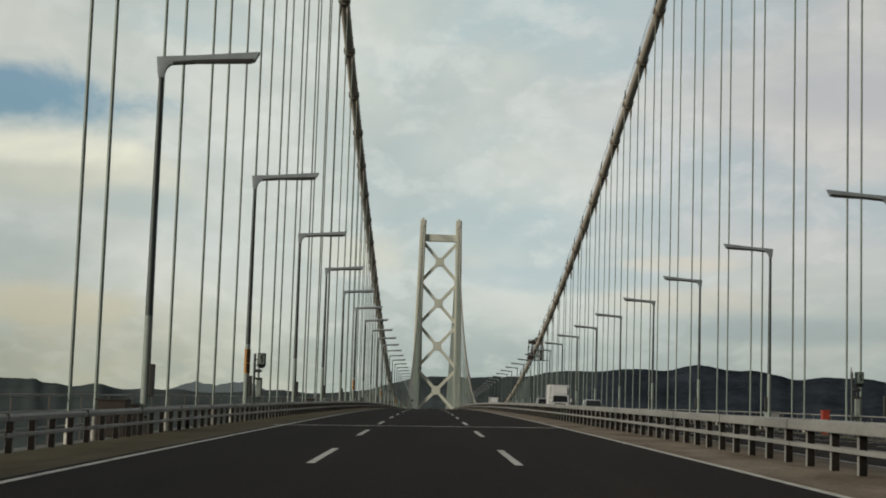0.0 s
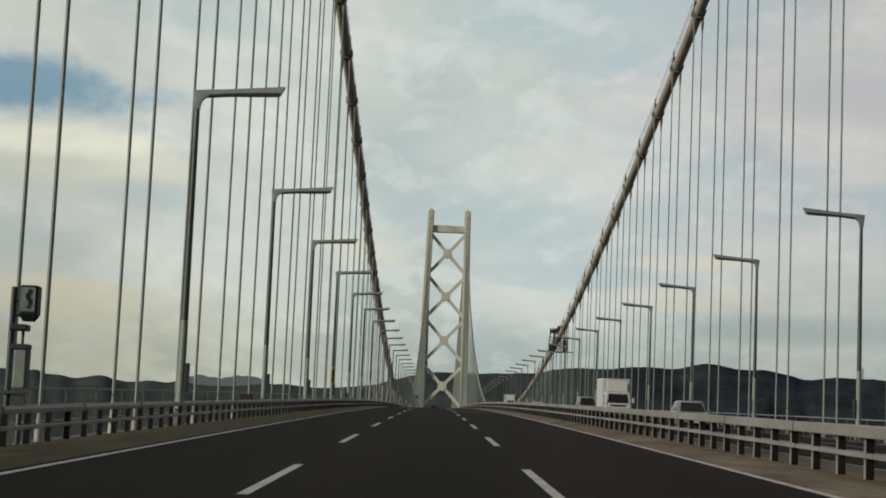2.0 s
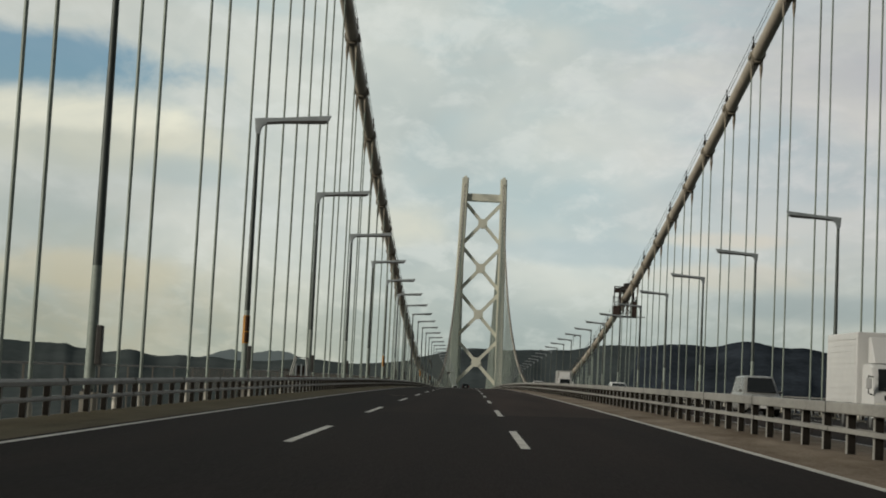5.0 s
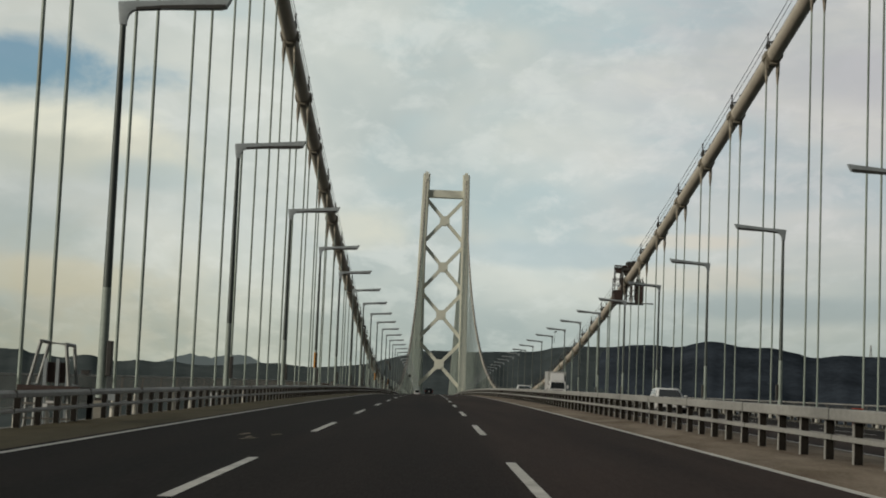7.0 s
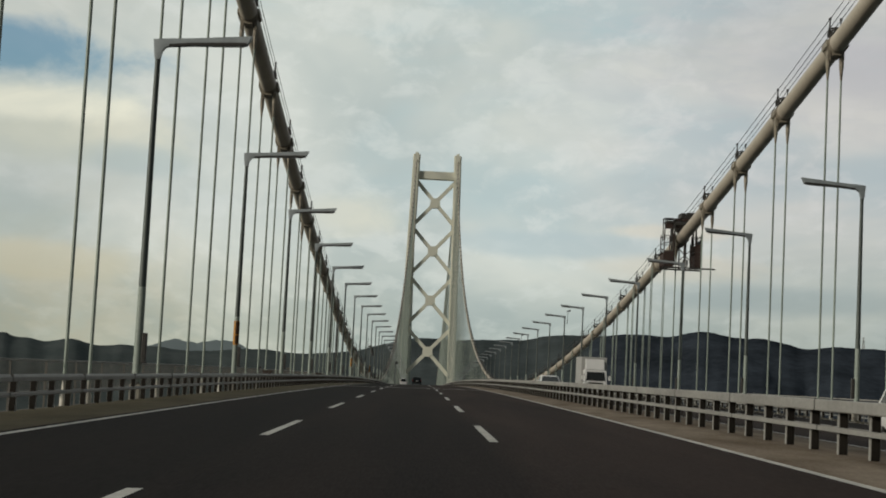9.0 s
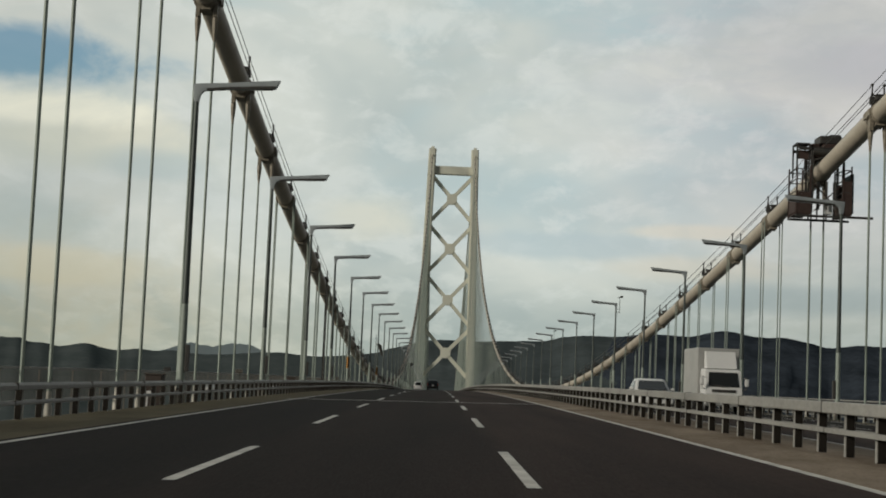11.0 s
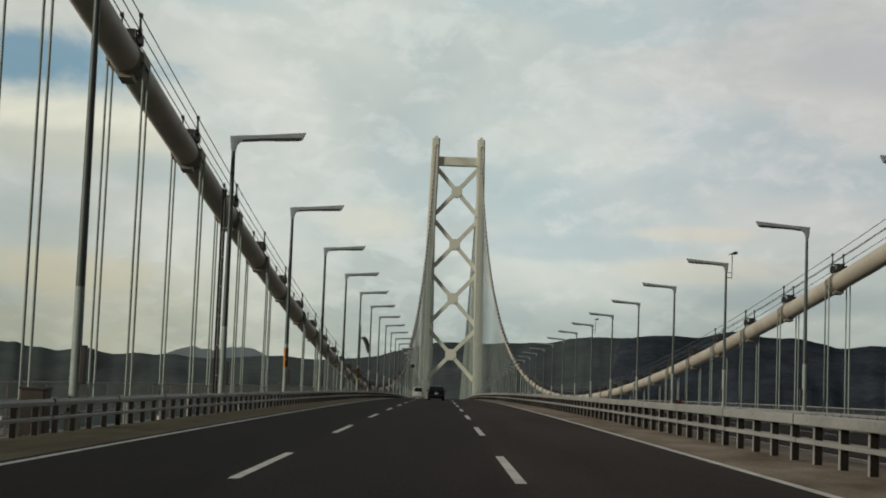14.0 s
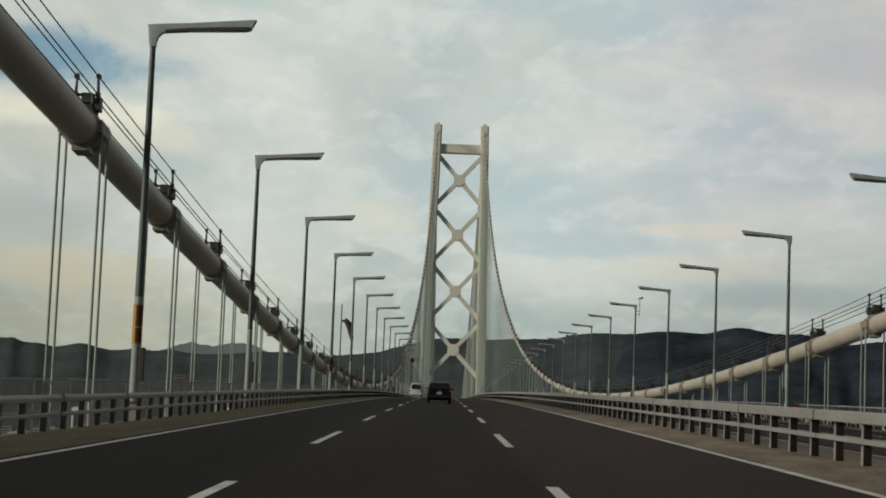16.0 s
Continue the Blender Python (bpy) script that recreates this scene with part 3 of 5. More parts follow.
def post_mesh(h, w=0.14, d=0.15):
    """A steel rail post: painted plates towards the traffic on a channel coloured dark for shade."""
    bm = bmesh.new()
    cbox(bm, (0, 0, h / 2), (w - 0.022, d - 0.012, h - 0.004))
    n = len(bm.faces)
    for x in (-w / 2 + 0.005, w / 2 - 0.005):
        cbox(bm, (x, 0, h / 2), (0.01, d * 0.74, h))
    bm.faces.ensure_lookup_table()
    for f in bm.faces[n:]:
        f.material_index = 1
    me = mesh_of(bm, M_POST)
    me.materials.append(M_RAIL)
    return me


def splice_mesh(w, h):
    """A thin collar where two lengths of rail meet."""
    bm = bmesh.new()
    ring_loft(bm, [[(a * (w / 2 + 0.006), y, b * (h / 2 + 0.006)) for a, b in ((-1, -0.84), (-0.84, -1), (0.84, -1), (1, -0.84), (1, 0.84), (0.84, 1), (-0.84, 1), (-1, 0.84))] for y in (-0.03, 0.03)])
    return mesh_of(bm, M_SPLICE)


def guard_rail(name, label, x, beams, post_h, up, crown=0.16):
    t = thing(name, label, "guard rail", group="guard rails", kind="structure")
    for nm, dx, z, h, w in beams:
        bm = bmesh.new()
        rail_beam(bm, x + dx, z + up, h, w, -700, 1900, crown=crown)
        rail = part(nm, bm, M_RAIL, t)
        me = splice_mesh(w, h)
        for i in range(66):
            y = -627.6 + 7.1 * i
            piece("splice", me, rail, Matrix.Translation((x + dx, y, surf(x + dx, y) + z + up)))
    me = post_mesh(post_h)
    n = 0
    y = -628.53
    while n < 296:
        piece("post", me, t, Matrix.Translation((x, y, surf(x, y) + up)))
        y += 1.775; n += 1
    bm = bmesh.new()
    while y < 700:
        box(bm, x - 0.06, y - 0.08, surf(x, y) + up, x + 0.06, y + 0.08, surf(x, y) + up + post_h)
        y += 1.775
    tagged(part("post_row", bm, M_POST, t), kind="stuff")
    return t


guard_rail("median_guard_rail", "grey painted median guard rail on steel posts with shade-dark channels", 0.1,
           (("top_rail", -0.135, 0.735, 0.18, 0.17), ("top_rail", 0.135, 0.735, 0.18, 0.17), ("lower_rail", -0.12, 0.375, 0.08, 0.1), ("lower_rail", 0.12, 0.375, 0.08, 0.1)), 0.72, 0.042)
for s in (-1, 1):
    guard_rail("side_guard_rail", "grey painted guard rail at the edge of the deck", s * 14.75,
               (("top_rail", -s * 0.12, 0.69, 0.145, 0.14), ("lower_rail", -s * 0.11, 0.35, 0.085, 0.09)), 0.72, 0.03, 0.8)


# ---------------------------------------------------------------- walkway, truss
def walkway(s):
    t = thing("service_walkway", "grey steel grating walkway outside the guard rail", "walkway", group="service walkways", kind="structure")
    bm = bmesh.new()
    a, b = sorted((s * 15.25, s * 18.75))
    strip(bm, a, b, Y0, Y1, -0.45, 0.12)
    part("grating", bm, M_GRATE, t)
    for z, h in ((1.1, 0.07), (0.6, 0.045), (0.1, 0.05)):
        bm = bmesh.new()
        rail_beam(bm, s * 18.65, z, h, 0.06, -700, 1900)
        part("hand_rail", bm, M_RAIL if z > 1 else M_TRUSS, t)
    bm = bmesh.new()
    cbox(bm, (0, 0, 0.77), (0.06, 0.06, 1.54))
    me = mesh_of(bm, M_GRATE)
    y = -628.0
    for _ in range(240):
        piece("post", me, t, Matrix.Translation((s * 18.65, y, surf(18.65, y) - 0.46)))
        y += 4.7333
    # thin infill bars between the hand rails
    bm = bmesh.new()
    y = -440.0
    while y < 250:
        z = surf(18.65, y)
        box(bm, s * 18.65 - 0.006, y - 0.006, z + 0.1, s * 18.65 + 0.006, y + 0.006, z + 1.08)
        y += 0.2
    tagged(part("infill_bars", bm, M_GRATE, t), kind="stuff")
    # kerb girder under the hangers
    bm = bmesh.new()
    strip(bm, *sorted((s * 17.2, s * 18.3)), Y0, Y1, -0.6, 1.2)
    part("edge_girder", bm, M_TRUSS, t)
    return t


for s in (-1, 1):
    walkway(s)


def truss():
    t = thing("stiffening_truss", "grey painted steel truss below the deck", "truss", kind="structure")
    for s in (-1, 1):
        bm = bmesh.new()
        strip(bm, s * CABLE_X - 0.5, s * CABLE_X + 0.5, Y0, Y1, -14.2, 1.0)
        part("bottom_chord", bm, M_TRUSS, t)
        bm = bmesh.new()
        n = int((Y1 - Y0) / PANEL)
        for i in range(n):
            y = Y0 + PANEL * i
            zt, zb = surf(CABLE_X, y) - 1.8, surf(CABLE_X, y) - 14.2
            beam(bm, (s * CABLE_X, y, zb), (s * CABLE_X, y, zt), 0.5, 0.5)
            p, q = (zb, zt) if i % 2 else (zt, zb)
            beam(bm, (s * CABLE_X, y, p), (s * CABLE_X, y + PANEL, q), 0.5, 0.5)
        tagged(part("web_members", bm, M_TRUSS, t), kind="stuff")
    bm = bmesh.new()
    for i in range(int((Y1 - Y0) / PANEL)):
        y = Y0 + PANEL * i
        beam(bm, (-CABLE_X, y, surf(0, y) - 2.4), (CABLE_X, y, surf(0, y) - 2.4), 0.6, 3.0)
        beam(bm, (-CABLE_X, y, surf(0, y) - 14.6), (CABLE_X, y, surf(0, y) - 14.6), 0.5, 0.7)
    tagged(part("cross_frames", bm, M_TRUSS, t), kind="stuff")


truss()


# ---------------------------------------------------------------- tower
def leg_x(z):
    return 17.75 + (206 - z) / 301 * 5.6


def build_tower():
    t = thing("bridge_tower", "tall cream-painted steel suspension bridge tower with crossed braces", "bridge tower", pose(0, TOWER_Y, 0))
    for s in (-1, 1):
        leg = bmesh.new()
        rings = []
        for z in [-88 + 294 * i / 30 for i in range(31)]:
            c, g = s * leg_x(z), (206 - z) / 301
            w, d, n = 3.05 + 0.75 * g, 6.6 + 1.2 * g, 0.9
            rings.append([(c + x, y, z) for x, y in ((-w, -d + 2), (-w + n, -d + 2), (-w + n, -d), (w - n, -d), (w - n, -d + 2), (w, -d + 2),
                                                    (w, d - 2), (w - n, d - 2), (w - n, d), (-w + n, d), (-w + n, d - 2), (-w, d - 2))])
        ring_loft(leg, rings)
        lg = part("leg", leg, M_TOWER, t)
        bm = bmesh.new()
        cbox(bm, (s * 17.75, 0, 207.0), (2.6, 7.0, 2.0))
        part("cable_saddle", bm, M_TOWER, lg, bevel=0.3)
        bm = bmesh.new()
        for z in (58, 101, 144, 184):
            cbox(bm, (s * leg_x(z), 0, z), (2 * (3.05 + 0.75 * (206 - z) / 301) + 0.1, 13.9, 0.25))
        part("joint_band", bm, M_TOWER, lg)
    bm = bmesh.new()
    box(bm, -leg_x(188) + 2.5, -4.2, 185.0, leg_x(188) - 2.5, 4.2, 191.6)
    part("portal_beam", bm, M_TOWER, t, bevel=0.2)
    bm = bmesh.new()
    box(bm, -leg_x(-20) + 2.5, -4.2, -38, leg_x(-20) - 2.5, 4.2, -31)
    part("lower_beam", bm, M_TOWER, t)
    for top, mid, bot in ((182, 164.2, 146.5), (140.5, 122.45, 103.5), (98.5, 79.8, 60), (55, 35.8, 16), (-45, -62, -80)):
        for s in (-1, 1):
            bm = bmesh.new()
            beam(bm, (s * (leg_x(top) - 2.6), 0, top), (-s * (leg_x(bot) - 2.6), 0, bot), 5.2 + 0.3 * s, 2.9)
            part("brace", bm, M_TOWER, t)
        bm = bmesh.new()
        r = 4.3
        ring_loft(bm, [[(r * a, y, mid + r * b) for a, b in ((-1, 0.35), (-0.35, 1), (0.35, 1), (1, 0.35), (1, -0.35), (0.35, -1), (-0.35, -1), (-1, -0.35))] for y in (-2.9, 2.9)])
        part("gusset", bm, M_TOWER, t)
    return t


build_tower()
bm = bmesh.new()
for s in (-1, 1):
    tube(bm, [(s * 23, TOWER_Y, -97), (s * 23, TOWER_Y, -88)], 12, 32)
cbox(bm, (0, TOWER_Y, -93), (46, 18, 8))
tagged(new("tower_pier", mesh_of(bm, M_CONC)), "round concrete pier standing in the sea below the tower", "pier", kind="structure")


# ---------------------------------------------------------------- main cables
def band_mesh():
    """A cast clamp round the cable (axis along y) with a rib and bolts."""
    bm = bmesh.new()
    tube(bm, [(0, -0.75, 0), (0, -0.7, 0), (0, 0.7, 0), (0, 0.75, 0)], [0.54, 0.578, 0.578, 0.54], 20)
    for y in (-0.32, 0.32):
        tube(bm, [(0, y - 0.05, 0), (0, y + 0.05, 0)], 0.605, 20)
    for x in (-0.68, 0.68):
        cbox(bm, (x * 0.9, 0, 0), (0.12, 1.3, 0.34))
    for y in (-0.5, -0.25, 0, 0.25, 0.5):
        tube(bm, [(-0.62, y, -0.24), (-0.62, y, 0.24)], 0.035, 6)
        tube(bm, [(0.62, y, -0.24), (0.62, y, 0.24)], 0.035, 6)
    cbox(bm, (0, 0, -0.62), (0.5, 0.9, 0.16))
    return mesh_of(bm, M_BAND, True)


BAND = band_mesh()


def walk_post_mesh():
    """Rope post on a band: two stanchions, a clamp block, rope eyes and hooked arms."""
    bm = bmesh.new()
    for x in (-0.34, 0.34):
        tube(bm, [(x, 0, 0.45), (x, 0, 1.3), (x * 0.94, 0, 1.8)], [0.055, 0.05, 0.035], 8)
        for z in (1.15, 1.7):
            cbox(bm, (x, 0, z), (0.13, 0.2, 0.12))
        tube(bm, [(x, -0.05, 0.62), (x, -0.5, 0.62), (x, -0.66, 0.72), (x, -0.68, 0.98)], 0.05, 6)
        cbox(bm, (x, 0.06, 0.86), (0.22, 0.34, 0.3))
    beam(bm, (-0.36, 0, 1.12), (0.36, 0, 1.12), 0.08, 0.08)
    cbox(bm, (0, 0, 0.72), (0.95, 0.3, 0.24))
    cbox(bm, (0.06, -0.1, 1.0), (0.34, 0.26, 0.3))
    return mesh_of(bm, M_DARK)


WPOST = walk_post_mesh()


def socket_mesh():
    bm = bmesh.new()
    tube(bm, [(0, 0, 0), (0, 0, 0.55), (0, 0, 0.62), (0, 0, 1.0)], [0.12, 0.12, 0.085, 0.07], 10)
    return mesh_of(bm, M_SOCKET, True)


SOCK = socket_mesh()


def main_cable(s):
    t = thing("suspension_cable", "thick cream-painted main cable with clamps, hand ropes and hangers", "bridge cable", group="main cables")
    X = s * CABLE_X
    ys = [-712 + 7.1 * i for i in range(241)]
    ys = [y for y in ys if y < TOWER_Y] + [TOWER_Y] + [TOWER_Y + 25 * i for i in range(1, 39)]
    bm = bmesh.new()
    tube(bm, [(X, y, cable_z(y) - 0.02) for y in ys], 0.535, 20)
    part("cable", bm, M_CABLE, t, smooth=True)
    for dx, dz in ((-0.34, 1.7), (0.34, 1.7), (-0.34, 1.15), (0.34, 1.15)):
        bm = bmesh.new()
        tube(bm, [(X + dx, y, cable_z(y) + dz) for y in ys if y < 520], 0.022, 5)
        part("hand_rope", bm, M_DARK, t)
    for i in range(-9, 111):
        y = BAND_0 + PANEL * i
        zc, zd = cable_z(y), surf(X, y)
        slope = math.degrees(math.atan((cable_z(y + 1) - cable_z(y - 1)) / 2))
        piece("cable_band", BAND, t, pose(X, y, zc, slope, 0, 0))
        piece("rope_post", WPOST, t, pose(X, y, zc, slope * 0.5, 0, 0))
        short = abs(y) < 250
        if zc - zd < 2.2:
            continue
        for dx in ((-0.64, 0.64) if short else (-0.41, 0.41)):
            for dy in ((-0.45, 0.45) if short else (0,)):
                r = 0.042 if short else 0.062
                top, foot = (zc + 0.15 if short else zc - 0.75), zd - 0.3
                bm = bmesh.new()
                tube(bm, [(X + dx, y + dy, foot), (X + dx, y + dy, top)], r, 8)
                part("hanger_rope", bm, M_ROPE, t, smooth=True)
                if y < 60 and dy <= 0:
                    piece("socket", SOCK, t, Matrix.Translation((X + dx, y, zd - 0.55)))
            if y < 60 and not short:
                bm = bmesh.new()
                tube(bm, [(X + dx, y, zc - 0.72), (X + dx, y, zc - 1.15), (X + dx, y, zc - 2.1)], [0.13, 0.15, 0.06], 8)
                cbox(bm, (X + dx, y, zc - 0.6), (0.2, 0.5, 0.62))
                part("hanger_head", bm, M_BAND, t)
    bm = bmesh.new()
    for i in range(1, 66):
        y = TOWER_Y + 14.2 * i
        for dx in (-0.45, 0.45):
            tube(bm, [(X + dx, y, surf(X, y) - 0.3), (X + dx, y, max(cable_z(y), surf(X, y) + 1.0))], 0.09, 6)
    tagged(part("side_span_ropework", bm, M_ROPE, t), kind="stuff")
    return t


for s in (-1, 1):
    main_cable(s)


# ---------------------------------------------------------------- cable inspection gantry
def build_gantry():
    """A steel work car riding on the main cable, with a basket on each side."""
    y0, zc = -260.0, cable_z(-260.0)
    t = thing("inspection_gantry", "brown steel inspection gantry with side baskets riding on the main cable", "inspection gantry", pose(CABLE_X + 0.05, y0, zc - 0.32))
    hl = 1.15
    for s in (-1, 1):
        b = bmesh.new()
        cx = -1.62 * (1 if s < 0 else 0) + (1.12 if s > 0 else 0)
        w = 0.85 if s < 0 else 0.5
        x0, x1 = (cx - w / 2, cx + w / 2)
        box(b, x0, -hl, -2.75, x1, hl, -2.68)
        part("basket_floor", b, M_RUST, t)
        for yy in (-hl, hl):
            b = bmesh.new()
            box(b, x0, yy - 0.02, -2.68, x1, yy + 0.02, -1.35 if s < 0 else -0.6)
            part("basket_panel", b, M_RUST, t, "rusty red basket panel")
            for x in (x0, x1):
                b = bmesh.new()
                cbox(b, (x, yy, -1.2), (0.09, 0.09, 3.1))
                part("basket_post", b, M_RUST, t)
        for z in (-1.3, -0.55, 0.1):
            b = bmesh.new()
            for x in (x0, x1):
                beam(b, (x, -hl, z), (x, hl, z), 0.06, 0.06)
            for yy in (-hl, hl):
                beam(b, (x0, yy, z), (x1, yy, z), 0.06, 0.06)
            part("hand_rail", b, M_DARK, t)
        b = bmesh.new()
        box(b, x0 - 0.02, -0.9, -2.6, x0 + 0.02, 0.9, -1.6)
        part("basket_panel", b, M_RUST, t)
    # saddle frames over the cable, with rollers
    for yy in (-0.8, 0.8):
        b = bmesh.new()
        for x in (-1.05, 0.95):
            beam(b, (x, yy, -2.6), (x, yy, 1.5), 0.14, 0.14)
        beam(b, (-1.9, yy, 1.45), (1.0, yy, 1.45), 0.14, 0.18)
        beam(b, (-1.0, yy, 0.7), (0.9, yy, 1.4), 0.08, 0.08)
        beam(b, (0.9, yy, 0.7), (-1.0, yy, 1.4), 0.08, 0.08)
        part("saddle_frame", b, M_DARK, t)
        b = bmesh.new()
        tube(b, [(-0.35, yy, 0.74), (0, yy, 0.7), (0.35, yy, 0.74)], [0.2, 0.13, 0.2], 12)
        part("roller", b, M_DARK, t, smooth=True)
    # open watch cage over the road-side basket
    for x in (-1.95, -1.2):
        for yy in (-0.6, 0.6):
            b = bmesh.new()
            cbox(b, (x, yy, 0.75), (0.09, 0.09, 2.1))
            part("cage_post", b, M_DARK, t)
    b = bmesh.new()
    box(b, -1.95, -0.62, 0.8, -1.2, -0.58, 1.35)
    part("cage_panel", b, M_RUST, t, "rusty red cage panel")
    b = bmesh.new()
    box(b, -2.0, -0.66, 1.74, -1.15, 0.66, 1.82)
    part("cage_roof", b, M_DARK, t)
    # winch deck above the cable
    for x, w, z0, z1, ln, m_, lb in ((-0.15, 1.9, 0.95, 1.5, 1.5, M_RUST, "dark red winch bed"), (0.2, 1.1, 1.5, 1.8, 1.6, M_RUST, "dark red winch bed"),
                                     (0.1, 1.35, 1.8, 2.3, 1.7, M_DARK, "dark grey winch housing"), (0.45, 0.7, 2.3, 2.42, 1.2, M_DARK, "dark grey winch housing"),
                                     (-0.75, 0.55, 1.5, 1.85, 0.8, M_RUST, "dark red motor box")):
        b = bmesh.new()
        box(b, x - w / 2, -ln / 2, z0, x + w / 2, ln / 2, z1)
        part("machine_box", b, m_, t, lb, bevel=0.05)
    b = bmesh.new()
    tube(b, [(-1.0, -0.82, 1.25), (0.75, -0.82, 1.25)], 0.2, 12)
    part("winch_drum", b, M_DARK, t, smooth=True)
    b = bmesh.new()
    box(b, 1.4, -1.12, -2.6, 1.52, 1.1, -0.1)
    part("side_sheet", b, M_TEAL, t, "dull teal side sheet")
    for x in (-0.85, -0.3, 0.3, 0.75):
        b = bmesh.new()
        cbox(b, (x, 0.9, -1.6), (0.09, 0.09, 2.4))
        part("hanger_strut", b, M_DARK, t)
    b = bmesh.new()
    beam(b, (-0.9, -0.86, -2.5), (0.8, -0.86, -0.8), 0.07, 0.07)
    beam(b, (0.8, -0.86, -2.5), (-0.9, -0.86, -0.8), 0.07, 0.07)
    part("cross_brace", b, M_RUST, t)
    for x in (-0.6, -0.1, 0.45):
        b = bmesh.new()
        tube(b, [(x, -0.85, -2.4), (x, -0.85, -0.62)], 0.06, 8)
        part("hoist_rod", b, M_DARK, t)
    b = bmesh.new()
    beam(b, (-2.1, -hl, -2.85), (2.75, -hl, -2.85), 0.14, 0.14)
    part("cross_beam", b, M_DARK, t)
    b = bmesh.new()
    beam(b, (-2.1, hl, -2.85), (1.8, hl, -2.85), 0.14, 0.14)
    part("cross_beam", b, M_DARK, t)
    b = bmesh.new()
    cbox(b, (0.05, -0.5, -2.35), (0.5, 0.4, 0.6))
    part("tool_chest", b, M_WHITE, t, "white tool chest", bevel=0.03)


build_gantry()


# ---------------------------------------------------------------- vehicles
def wheel(parent, x, y, r, w, side):
    bm = bmesh.new()
    prof = ((-0.5, 0.62), (-0.5, 0.86), (-0.42, 0.97), (-0.25, 1.0), (0.25, 1.0), (0.42, 0.97), (0.5, 0.86), (0.5, 0.62))
    n = 24
    rings = [[(x + a * w, y + b * r * math.cos(q), r + b * r * math.sin(q)) for a, b in prof] for q in (2 * math.pi * i / n for i in range(n))]
    vs = [[bm.verts.new(p) for p in g] for g in rings]
    for i in range(n):
        for j in range(len(prof)):
            bm.faces.new((vs[i][j], vs[i][(j + 1) % len(prof)], vs[(i + 1) % n][(j + 1) % len(prof)], vs[(i + 1) % n][j]))
    ty = part("tyre", bm, M_TYRE, parent, smooth=True)
    bm = bmesh.new()
    tube(bm, [(x + side * w * 0.36, y, r), (x + side * w * 0.42, y, r), (x + side * w * 0.46, y, r)], [r * 0.64, r * 0.6, r * 0.15], 20)
    part("rim", bm, M_RIM, ty, smooth=True)


def quad_panel(bm, a, b, c, d, th):
    """A thin plate on the four corners, th thick along its normal."""
    a, b, c, d = (Vector(p) for p in (a, b, c, d))
    n = (b - a).cross(d - a).normalized() * th
    ring_loft(bm, [[a, b, c, d], [p + n for p in (a, b, c, d)]])


